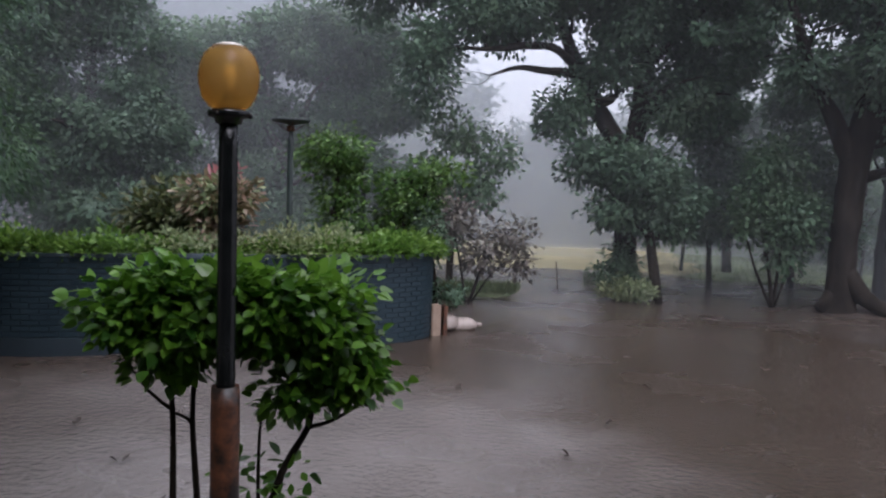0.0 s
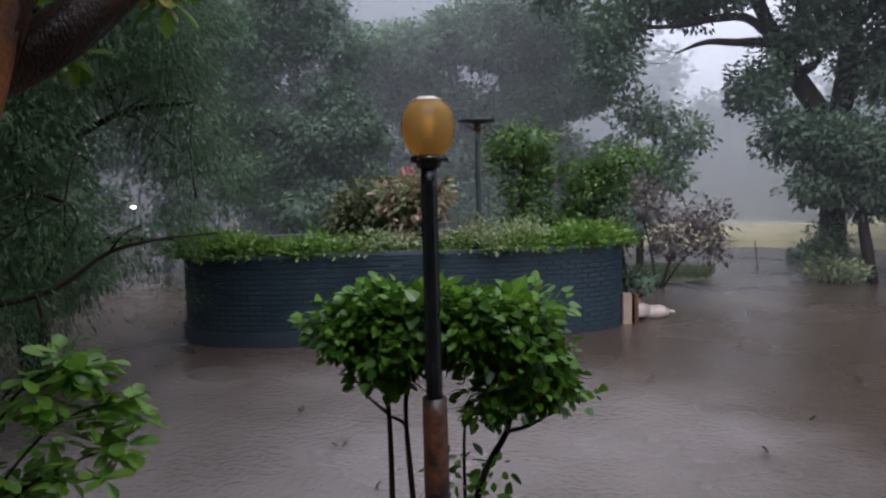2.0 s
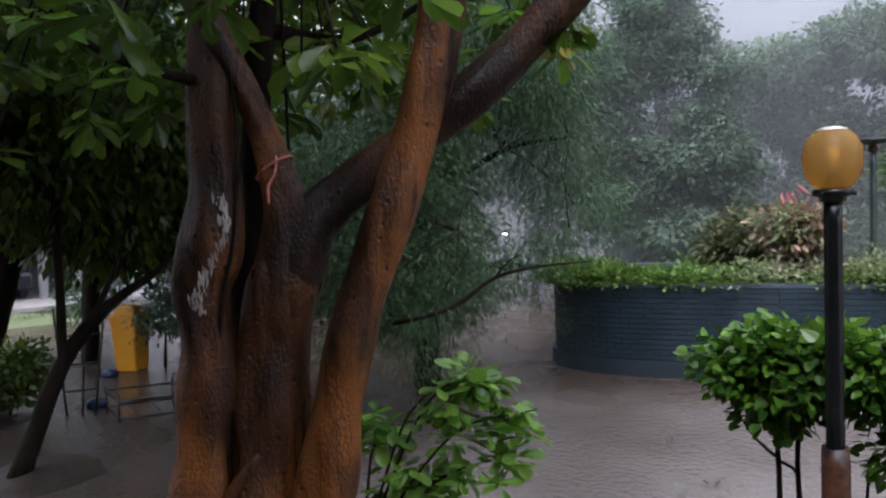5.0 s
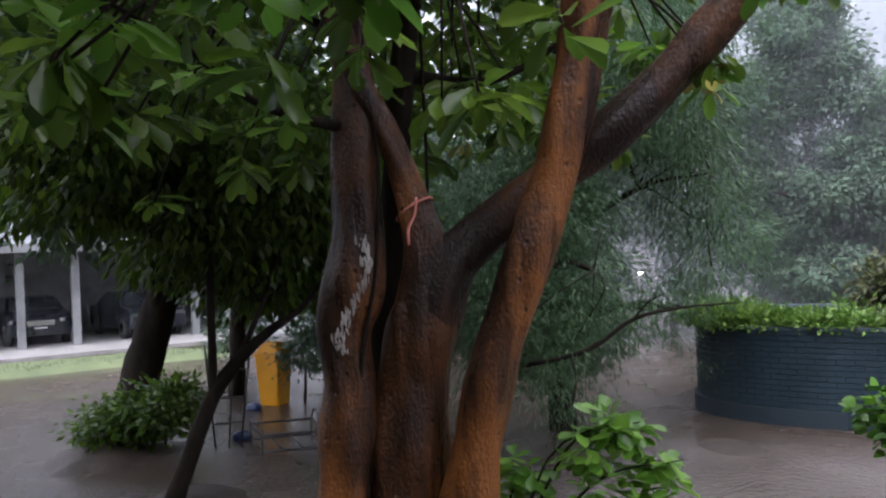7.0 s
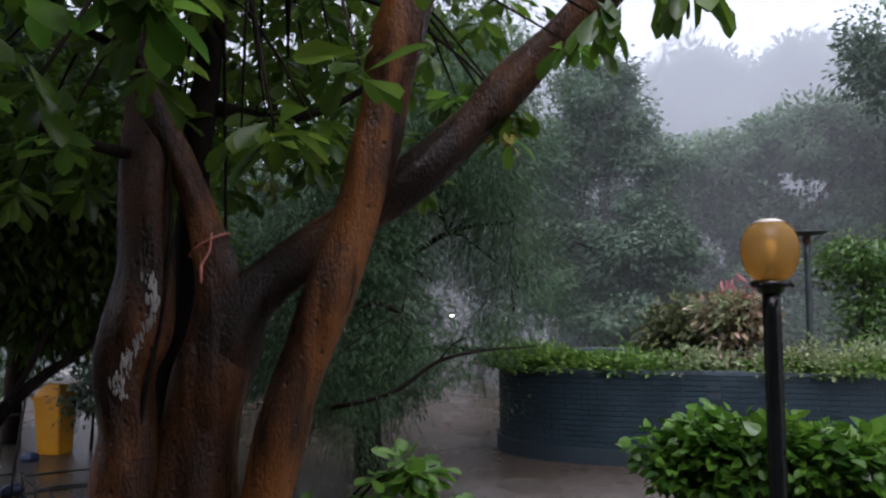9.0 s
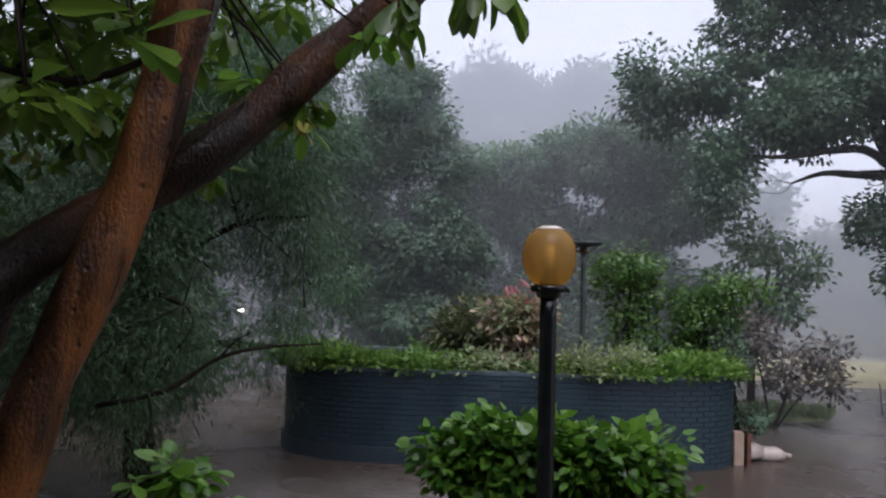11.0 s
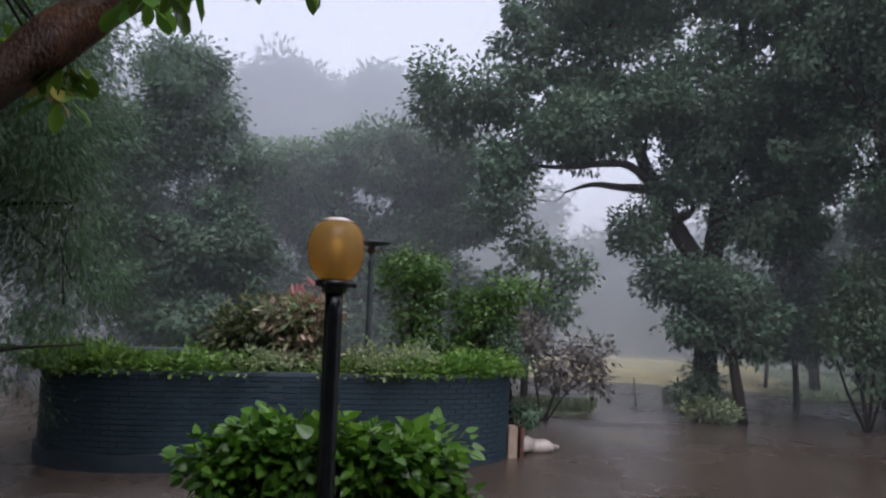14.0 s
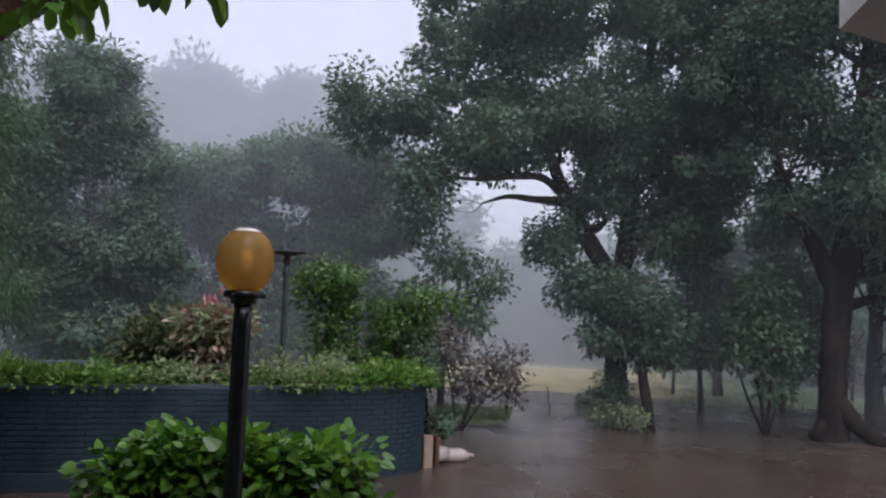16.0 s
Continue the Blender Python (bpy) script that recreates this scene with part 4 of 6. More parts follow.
# next two crowns hang out of view, added to shade trunks and ground
part("unseen_high_crown", crown([(-3.3, 1.2, 6.2, 2.6, 2.6, 1.5), (-4.6, 2.6, 5.8, 2.0, 2.0, 1.3), (-2.4, 0.2, 5.9, 2.0, 1.9, 1.2), (-5.0, 0.4, 5.4, 2.0, 1.9, 1.3), (-2.5, 2.6, 6.6, 1.8, 1.8, 1.3)], 1300, 9, 0.17, 0.075, 0.2, 0.4, 0.2, 63), LEAF_NEAR, near)
part("unseen_shade_crown", crown([(-7.6, 1.6, 6.9, 2.8, 2.6, 1.3), (-7.2, -1.6, 6.7, 2.6, 2.4, 1.2), (-10.0, -0.4, 7.2, 2.6, 2.6, 1.3), (-9.8, 3.4, 7.6, 2.4, 2.4, 1.3)], 1500, 11, 0.22, 0.11, 0.3, 0.4, 0.2, 67), LEAF_NEAR, near)
part("back_crown", crown([(-5.3, 2.9, 4.3, 1.4, 1.3, 0.9), (-6.2, 1.4, 4.2, 1.6, 1.5, 1.1), (-4.7, 4.1, 4.7, 1.2, 1.1, 0.8), (-5.4, 0.2, 4.0, 1.2, 1.2, 0.9), (-5.6, 2.2, 3.4, 1.0, 1.0, 0.5)], 400, 9, 0.17, 0.075, 0.18, 0.5, 0.2, 65), LEAF_NEAR, near)
part("yellow_leaves", rosettes([(-3.72, 2.40, 3.30), (-3.9, 2.75, 3.2), (-4.3, 2.9, 3.35), (-4.1, 2.6, 3.05), (-4.5, 3.2, 3.2), (-2.36, 2.78, 3.10), (-2.40, 2.84, 3.13)], 5, 0.12, 66, 0.9), LEAF_YELLOW, near, "yellowing leaves")
twigs = []
for c in hanging + set_places[:110]:
    hub = np.array([-3.2, 1.7, 4.3]) + rng.normal(0, 0.3, 3)
    c = np.array(c)
    mid = (c * 0.6 + hub * 0.4) + np.array([0, 0, 0.18])
    twigs.append([(*c, 0.005), (*mid, 0.010), (*hub, 0.022)])
tagged(part("twig_mass", tube(twigs, 0.25, 5, 0.0, 33), BARK_DARK, near), kind="stuff")
part("bough", tube([[(-3.47, 1.55, 2.95, 0.03), (-3.2, 1.0, 2.98, 0.018), (-2.9, 0.6, 3.12, 0.012), (-2.5, 0.2, 3.16, 0.007)]], 0.08, 8, 0.1, 34), BARK_DARK, near)
part("bough", tube([[(-3.5, 1.8, 3.25, 0.045), (-3.35, 2.15, 3.2, 0.03), (-3.2, 2.4, 3.28, 0.02), (-3.1, 2.7, 3.5, 0.012)]], 0.08, 8, 0.1, 35), BARK_DARK, near)

shoot = thing("sapling", "leafy bright green shoot that springs from the tree's foot", "sapling", at=(-3.35, 2.15, 0))
sp = []
for tip in ((-2.85, 3.05, 1.22), (-2.98, 2.88, 1.42), (-3.12, 2.72, 1.36), (-3.15, 2.68, 0.9), (-2.95, 2.9, 0.98), (-3.38, 2.4, 1.15), (-3.25, 2.55, 0.85)):
    sp.append([(-3.36, 2.15, 0.0, 0.014), (-3.38, 2.22, 0.45, 0.011), ((-3.38 + tip[0]) / 2, (2.22 + tip[1]) / 2, tip[2] - 0.12, 0.007), (*tip, 0.004)])
part("stem", tube(sp, 0.08, 7, 0.05, 36), BARK_DARK, shoot)
rs = np.random.default_rng(5)
tips = [rs.normal(0, 0.05, 3) + np.array(l[-1][:3]) * t + np.array(l[-2][:3]) * (1 - t) + rs.normal(0, 0.03, 3) for l in sp for t in (0.3, 0.45, 0.6, 0.7, 0.8, 0.87, 0.94, 1.0)]
part("foliage", rosettes(tips, 8, 0.145, 62, 0.15, 0.52), LEAF_SHOOT_LIT, shoot)

# ---- the feathery tree and its surroundings ----
feather = tree("tree", "drooping feathery tree with fine narrow wet leaves", [[(-8.0, 6.6, -0.05, 0.2), (-7.9, 6.5, 1.4, 0.16), (-7.6, 6.4, 2.8, 0.12), (-7.2, 6.3, 4.4, 0.07)], [(-7.8, 6.4, 1.8, 0.09), (-7.0, 5.8, 2.2, 0.05), (-6.0, 5.4, 2.1, 0.02)], [(-7.7, 6.4, 2.4, 0.05), (-6.6, 6.7, 3.0, 0.03), (-5.8, 7.0, 3.1, 0.012)]],
               [(-7.0, 6.5, 4.0, 1.7, 1.7, 1.5), (-7.9, 5.9, 2.6, 1.5, 1.4, 1.2), (-6.95, 5.75, 2.3, 0.75, 0.55, 1.0), (-7.3, 6.0, 3.2, 1.0, 0.8, 0.8), (-6.75, 5.9, 1.3, 0.6, 0.5, 0.5), (-6.1, 6.9, 3.75, 0.8, 0.8, 0.9), (-6.3, 5.4, 1.7, 0.9, 0.8, 0.6), (-6.9, 5.0, 1.5, 1.0, 0.9, 0.7), (-7.8, 5.2, 2.6, 1.4, 1.3, 1.6), (-6.6, 6.8, 5.2, 1.5, 1.4, 1.2), (-8.3, 6.2, 4.5, 1.6, 1.6, 1.6), (-7.6, 5.6, 1.5, 1.0, 1.0, 0.9), (-7.6, 6.2, 1.4, 0.9, 0.8, 0.7), (-6.3, 7.2, 3.0, 0.8, 0.7, 0.8), (-5.9, 7.3, 2.25, 0.6, 0.6, 0.5), (-6.5, 7.1, 4.3, 0.9, 0.9, 0.8), (-6.5, 7.0, 1.7, 0.6, 0.5, 0.5)],
               2500, 42, 0.10, 0.017, BARK_DARK, LEAF_FEATHER, 71, 0.17, 0.9, 0.25, twigs=40, flat=1.0)
spray = [(-5.3, 5.3, 1.62, 0.35, 0.3, 0.16), (-5.1, 6.1, 2.0, 0.3, 0.25, 0.12), (-7.1, 8.25, 0.72, 0.3, 0.12, 0.12), (-7.5, 8.2, 0.95, 0.2, 0.12, 0.2), (-5.5, 4.5, 1.35, 0.35, 0.3, 0.2), (-5.9, 4.6, 1.0, 0.4, 0.4, 0.3), (-5.7, 4.9, 0.75, 0.4, 0.4, 0.25)]
part("drooping_sprays", crown(spray, 170, 14, 0.085, 0.012, 0.13, 0.8, 0.1, 72, flat=0.9), LEAF_FEATHER, feather)
part("bare_branch", tube([[(-4.5, 5.68, 1.8, 0.006), (-4.74, 5.22, 1.78, 0.012), (-4.96, 4.88, 1.7, 0.017), (-5.17, 4.66, 1.49, 0.020), (-5.34, 4.48, 1.39, 0.020), (-5.65, 4.26, 1.31, 0.024), (-6.4, 4.9, 1.2, 0.03), (-7.5, 6.1, 1.3, 0.04)],
                          [(-4.96, 4.88, 1.7, 0.012), (-4.85, 4.95, 1.85, 0.007), (-4.7, 5.0, 1.92, 0.004)], [(-5.34, 4.48, 1.39, 0.01), (-5.2, 4.4, 1.2, 0.007), (-5.15, 4.3, 1.0, 0.004)]], 0.07, 8, 0.15, 73), BARK_DARK, feather)

TW = (-12.58, 2.15)
tree("tree", "leaning dark-barked tree with dense dark green leaves", [[(-12.6, 2.05, -0.05, 0.36), (-12.57, 2.21, 0.53, 0.28), (-12.52, 2.43, 1.38, 0.26), (-12.44, 2.79, 2.41, 0.25), (-12.28, 3.01, 3.36, 0.22), (-12.01, 3.24, 4.47, 0.19), (-11.84, 3.46, 6.2, 0.12)], [(-12.45, 2.5, 1.6, 0.18), (-12.39, 2.5, 1.95, 0.15), (-12.34, 2.33, 2.94, 0.115), (-12.26, 2.23, 3.95, 0.09), (-12.19, 2.0, 5.6, 0.05)]],
     [(-12.0, 2.2, 5.2, 2.2, 2.4, 1.7), (-11.3, 3.4, 4.4, 1.5, 1.6, 1.3), (-12.2, 0.8, 4.2, 1.6, 1.4, 1.0), (-11.6, 4.6, 3.9, 1.6, 1.6, 1.3), (-11.9, 1.4, 3.3, 0.9, 0.7, 0.6), (-11.5, 3.1, 2.6, 0.8, 0.7, 0.8)], 2600, 24, 0.19, 0.09, BARK_DARK, LEAF_DARK, 81, 0.24, 0.5, twigs=24)
tree("tree", "thin leaning tree with drooping dark foliage", [[(-7.90, 1.58, -0.02, 0.11), (-7.85, 1.76, 0.43, 0.085), (-7.8, 1.97, 0.98, 0.076), (-7.72, 2.22, 1.35, 0.064), (-7.61, 2.55, 1.65, 0.046), (-7.51, 2.82, 1.83, 0.03), (-7.4, 3.1, 2.2, 0.015)], [(-7.79, 2.0, 1.0, 0.05), (-7.75, 2.0, 1.6, 0.04), (-7.7, 2.0, 2.6, 0.03), (-7.6, 2.1, 3.6, 0.02)], [(-7.72, 2.22, 1.35, 0.03), (-7.7, 2.5, 1.9, 0.024), (-7.6, 2.8, 2.8, 0.012)]],
     [(-8.0, 2.2, 3.2, 1.1, 1.2, 0.9), (-8.3, 2.9, 2.6, 0.8, 0.9, 0.7), (-8.0, 1.1, 3.6, 1.0, 1.2, 0.8), (-7.6, 3.2, 3.3, 0.9, 1.0, 0.8), (-8.75, 2.95, 2.25, 0.45, 0.75, 0.45), (-8.9, 2.2, 2.6, 0.5, 0.7, 0.4), (-8.6, 3.5, 2.3, 0.4, 0.5, 0.5)], 1900, 22, 0.15, 0.06, BARK_DARK, LEAF_NEAR, 83, 0.2, 0.75, twigs=20)
tree("tree", "dark slender tree behind the yellow bin", [[(-13.6, 4.0, 0, 0.16), (-13.5, 4.1, 2, 0.13), (-13.4, 4.3, 4.5, 0.08)], [(-13.5, 4.1, 1.2, 0.07), (-13.2, 4.8, 2.6, 0.04)]], [(-13.2, 4.4, 3.4, 1.4, 1.6, 1.3), (-13.3, 5.4, 2.6, 1.1, 1.1, 1.0), (-13.5, 4.2, 5.2, 1.8, 1.8, 1.4), (-12.8, 6.0, 4.0, 1.5, 1.4, 1.5)], 1200, 20, 0.16, 0.07, BARK_DARK, LEAF_DARK, 85, 0.26, 0.5, twigs=16)
bush = thing("bush", "dark green bush round the foot of the leaning tree", "bush", at=(-10.6, 1.9, 0))
stems_of([[(-10.6, 1.9, 0, 0.03), (-10.6, 1.9, 0.4, 0.02)], [(-10.5, 2.1, 0, 0.02), (-10.4, 2.2, 0.5, 0.01)], [(-10.75, 1.5, 0, 0.02), (-10.8, 1.3, 0.4, 0.01)]], bush)
part("foliage", crown([(-10.55, 2.0, 0.45, 0.55, 0.5, 0.36), (-10.75, 1.45, 0.36, 0.4, 0.42, 0.24), (-10.4, 2.25, 0.6, 0.35, 0.3, 0.3)], 300, 12, 0.11, 0.06, 0.1, 0.3, 0.35, 86), LEAF_NEAR, bush)
for i, (x, y) in enumerate(((-12.2, 4.7), (-14.2, 6.0), (-15.5, 4.6))):
    b = thing("bush", "low dark bush behind the yellow bin", "bush", "bushes behind the bin", at=(x, y, 0))
    stems_of([[(x, y, 0, 0.03), (x + 0.1, y, 0.6, 0.015)], [(x, y, 0, 0.02), (x - 0.15, y + 0.1, 0.6, 0.01)]], b)
    part("foliage", crown([(x, y, 0.9, 0.6, 0.6, 0.5), (x + 0.2, y + 0.3, 1.4, 0.5, 0.5, 0.5)], 160, 12, 0.11, 0.05, 0.14, 0.4, 0.3, 87 + i), LEAF_DARK, b)


# ---- bin, rack, trolley ----
def taper(w0, d0, w1, d1, z0, z1, bevel, m):
    bm = box(-0.5, 0.5, -0.5, 0.5, 0, 1)
    for v in bm.verts:
        t = v.co.z
        v.co = Vector((v.co.x * (w0 + (w1 - w0) * t), v.co.y * (d0 + (d1 - d0) * t), z0 + (z1 - z0) * t))
    bmesh.ops.bevel(bm, geom=bm.edges[:], offset=bevel, segments=2, affect="EDGES")
    bm.transform(m)
    return bm


BM_ = pose(-12.45, 4.28, 0, 0, 0, 36) @ Matrix.Diagonal((0.76, 0.76, 0.94, 1))
bin_ = thing("bin", "tall yellow plastic rubbish bin with a domed lid", "bin", at=(-12.45, 4.28, 0))
part("body", taper(0.45, 0.45, 0.57, 0.57, -0.02, 0.86, 0.02, BM_), YELLOW, bin_)
part("rim", taper(0.62, 0.62, 0.62, 0.62, 0.84, 0.90, 0.012, BM_), YELLOW, bin_)
lid = part("lid", taper(0.58, 0.58, 0.34, 0.30, 0.90, 1.06, 0.02, BM_), YELLOW, bin_, "domed yellow lid")
part("flap", box(-0.15, 0.15, -0.27, -0.255, 0.91, 1.03, 0.004, BM_ @ pose(0, 0.05, 0.0, -18, 0, 0)), YELLOW, lid, "swing flap of the lid")
part("handle", box(-0.17, 0.17, -0.02, 0.02, 1.05, 1.085, 0.008, BM_), YELLOW, lid)
for sx in (-1, 1):
    part("rib", box(sx * 0.20 - 0.012, sx * 0.20 + 0.012, -0.262, -0.245, 0.2, 0.82, 0.004, BM_ @ pose(0, 0.0, 0, -5, 0, 0) @ pose(0, 0.035, 0)), YELLOW, bin_)

ladder = thing("ladder", "black steel ladder-like rack standing in the water", "rack", at=(-10.1, 2.75, 0))
railsL, railsR = ((-10.13, 2.65), (-10.18, 2.57)), ((-9.98, 2.93), (-10.02, 3.12))
for (x0, y0), (x1, y1) in (railsL, railsR):
    part("rail", tube([[(x0, y0, -0.03, 0.016), ((x0 + x1) / 2, (y0 + y1) / 2, 0.65, 0.015), (x1, y1, 1.30, 0.015)]], 0.2, 8), STEEL, ladder)
part("rail", tube([[(-10.05, 2.80, -0.03, 0.014), (-10.08, 2.86, 0.62, 0.014), (-10.1, 2.90, 1.1, 0.012)]], 0.2, 8), STEEL, ladder)
for z in (0.28, 0.60, 0.95):
    f = z / 1.3
    part("rung", tube([[(-10.13 - 0.05 * f, 2.65 - 0.08 * f, z, 0.012), (-9.98 - 0.04 * f, 2.93 + 0.19 * f, z + 0.01, 0.012)]], 0.2, 8), STEEL, ladder)

cart = thing("trolley_frame", "overturned black tubular steel trolley frame lying in the water", "metal frame", at=(-9.5, 3.3, 0))
fr = [(-9.94, 3.05, 0.06), (-9.68, 3.78, 0.06), (-9.02, 3.66, 0.03), (-9.30, 2.98, 0.03)]
for z in (0.0, 0.20):
    for a, b in zip(fr, fr[1:] + fr[:1]):
        part("bar", tube([[(a[0], a[1], a[2] + z, 0.014), (b[0], b[1], b[2] + z, 0.014)]], 0.3, 8), STEEL, cart)
for a in fr:
    part("leg", tube([[(a[0], a[1], -0.02, 0.013), (a[0], a[1], 0.31, 0.013)]], 0.2, 8), STEEL, cart)
for t in (0.33, 0.66):
    a, b = np.array(fr[0]) * (1 - t) + np.array(fr[1]) * t, np.array(fr[3]) * (1 - t) + np.array(fr[2]) * t
    part("crossbar", tube([[(*a, 0.009), (*b, 0.009)]], 0.3, 6), STEEL, cart)
part("hoop", tube([[(-9.68, 3.78, 0.24, 0.012), (-9.66, 3.80, 0.38, 0.012), (-9.36, 3.74, 0.40, 0.012), (-9.32, 3.72, 0.24, 0.012)]], 0.05, 8), STEEL, cart)
for i, (x, y, z) in enumerate(((-12.2, 3.85, 0.12), (-10.3, 3.05, 0.12))):
    c = thing("blue_bag", "crumpled blue plastic bag beside the rack", "bag", "blue bags", at=(x, y, 0))
    part("bag", sack(x, y, 0.03, 0.13, 0.09, 0.08, 30 + 50 * i, 7 + i), BLUE, c)

# ---- car park ----
tagged(part("car_park_floor", box(-33, -23.0, -8, 12, -0.1, 0.10, 0.02), CONCRETE), "wet grey concrete floor of the car park", "pavement", kind="structure")
port = thing("carport", "long open carport with pale posts and a grey sloping roof", "carport", at=(-27.5, 2, 0.1))
part("roof", (lambda v, f: (v, f))([(-24.9, -9, 2.98), (-24.9, 12, 2.98), (-31.5, 12, 5.5), (-31.5, -9, 5.5), (-24.9, -9, 3.06), (-24.9, 12, 3.06), (-31.5, 12, 5.58), (-31.5, -9, 5.58)], [(0, 1, 2, 3), (7, 6, 5, 4), (0, 4, 5, 1), (1, 5, 6, 2), (2, 6, 7, 3), (3, 7, 4, 0)]), ROOFING, port)
for k in range(42):
    y = -8.9 + k * 0.5
    part("roof_rib", tube([[(-24.88, y, 3.075, 0.035), (-31.5, y, 5.595, 0.035)]], 9, 5), ROOFING, port)
part("fascia", box(-24.95, -24.86, -9, 12, 2.84, 3.10, 0.01), DAMP, port, "pale fascia board")
for y in (-6.4, -3.6, 1.50, 2.95, 6.4, 9.6):
    part("post", box(-25.6, -25.38, y - 0.11, y + 0.11, 0.08, 3.10, 0.01), DAMP, port, "pale square post")
part("beam", box(-25.56, -25.42, -9, 12, 3.08, 3.18), DAMP, port)
tagged(part("wall_carport", box(-31.2, -31.0, -9, 12, 0, 5.0), DAMP), "pale back wall of the carport", "wall", kind="structure")


def car(m, paint, label):
    x, y, z = m.translation
    c = thing("car", label, "car", "parked cars", at=(x, y, z))
    prof = [(-2.1, 0.35), (-2.12, 0.75), (-1.95, 0.92), (-1.2, 1.0), (-0.45, 1.40), (0.75, 1.43), (1.45, 1.02), (2.05, 0.95), (2.12, 0.6), (2.08, 0.32)]
    bm = bmesh.new()
    rings = []
    for w, s in ((-0.86, 0.97), (-0.80, 1.0), (0.80, 1.0), (0.86, 0.97)):
        rings.append([bm.verts.new(m @ Vector((px * s, w * (0.82 if pz > 1.1 else 1.0), 0.3 + (pz - 0.3) * s))) for px, pz in prof])
    for a, b in zip(rings, rings[1:]):
        for i in range(len(prof)):
            bm.faces.new((a[i], a[(i + 1) % len(prof)], b[(i + 1) % len(prof)], b[i]))
    bm.faces.new(rings[0][::-1])
    bm.faces.new(rings[-1])
    bmesh.ops.recalc_face_normals(bm, faces=bm.faces[:])
    part("body", bm, paint, c)
    part("windscreen", ([m @ Vector(q) for q in ((-1.17, -0.7, 1.025), (-1.17, 0.7, 1.025), (-0.50, 0.60, 1.385), (-0.50, -0.60, 1.385), (-1.13, -0.7, 1.0), (-1.13, 0.7, 1.0), (-0.46, 0.6, 1.36), (-0.46, -0.6, 1.36))], [(0, 1, 2, 3), (4, 7, 6, 5), (0, 4, 5, 1), (2, 6, 7, 3), (1, 5, 6, 2), (0, 3, 7, 4)]), CAR_GLASS, c)
    part("grille", box(-2.16, -2.10, -0.38, 0.38, 0.60, 0.76, 0.01, m), CHROME, c, "chrome grille")
    part("number_plate", box(-2.17, -2.12, -0.17, 0.17, 0.44, 0.55, 0.005, m), PLATE, c, "pale number plate")
    part("bumper", box(-2.18, -2.02, -0.84, 0.84, 0.30, 0.56, 0.04, m), paint, c)
    for sy in (-0.66, 0.66):
        part("headlight", box(-2.13, -1.95, sy - 0.17, sy + 0.17, 0.66, 0.80, 0.03, m), CHROME, c, "bright headlight")
        for px in (-1.35, 1.3):
            t, f, _ = lathe([(0.2, -0.1), (0.31, -0.09), (0.31, 0.09), (0.2, 0.1)], (0, 0, 0), 20)
            mm = m @ pose(px, sy * 1.22, 0.31, 90)
            w = part("wheel", ([mm @ Vector(q) for q in t], f), RUBBER, c)
            t, f, _ = lathe([(0.18, -0.105), (0.19, 0.105)], (0, 0, 0), 14)
            part("rim", ([mm @ Vector(q) for q in t], f), CHROME, w)
    return c


car(pose(-27.6, 5.0, 0.1, 0, 0, 188), CAR_DARK, "dark saloon car parked nose out under the carport")
car(pose(-28.2, 1.9, 0.1, 0, 0, 184), CAR_DARK, "black car parked beside a post of the carport")
car(pose(-28.2, -1.0, 0.1, 0, 0, 180), CAR_RED, "maroon car in the shade of the carport")

house = thing("house", "pale grey low building far behind the planter", "building", at=(-20.5, 24, 0))
part("wall", box(-4.5, 4.5, -2.5, 2.5, -0.1, 2.9, 0, pose(-20.6, 24.5, 0, 0, 0, 42)), CONCRETE, house)
part("roof", ([pose(-20.6, 24.5, 0, 0, 0, 42) @ Vector(q) for q in ((-4.9, -2.9, 2.9), (4.9, -2.9, 2.9), (4.9, 2.9, 2.9), (-4.9, 2.9, 2.9), (-4.9, 0, 4.2), (4.9, 0, 4.2))], [(0, 1, 5, 4), (2, 3, 4, 5), (0, 4, 3), (1, 2, 5), (3, 2, 1, 0)]), ROOFING, house)
for k in (-3, -1, 1, 3):
    w = part("window", box(k - 0.5, k + 0.5, -2.55, -2.48, 0.9, 2.1, 0.01, pose(-20.6, 24.5, 0, 0, 0, 42)), MAST, house)
    part("pane", box(k - 0.44, k + 0.44, -2.565, -2.54, 0.96, 2.04, 0, pose(-20.6, 24.5, 0, 0, 0, 42)), CAR_GLASS, w)
lit = thing("floodlight", "small lit white floodlight on a post", "lamp", at=(-18.1, 18.6, 0))
part("post", tube([[(-18.1, 18.6, -0.02, 0.04), (-18.1, 18.6, 1.38, 0.035)]], 0.3, 8), MAST, lit)
part("head", box(-0.11, 0.11, 0.0, 0.14, 1.36, 1.52, 0.02, pose(-18.1, 18.6, 0, 0, 0, 44)), MAST, lit)
part("glass", box(-0.085, 0.085, -0.06, -0.002, 1.40, 1.48, 0.025, pose(-18.1, 18.6, 0, 0, 0, 44)), FLOOD, lit, "glowing white glass")


# ---- planting in the planter ----
cord = thing("ti_plant", "rounded cordyline bush with cream, green and pink strap leaves", "plant", at=(-4.76, 10.4, PTOP - 0.1))
stems_of([[(-4.76 + dx, 10.4 + dy, PTOP - 0.12, 0.02), (-4.76 + 1.6 * dx, 10.4 + dy, 1.7, 0.016), (-4.76 + 2.6 * dx, 10.4 + 1.5 * dy, 2.1, 0.01)] for dx, dy in ((-0.08, 0.0), (0.0, 0.06), (0.09, -0.04), (0.04, -0.1), (-0.12, -0.06))], cord)
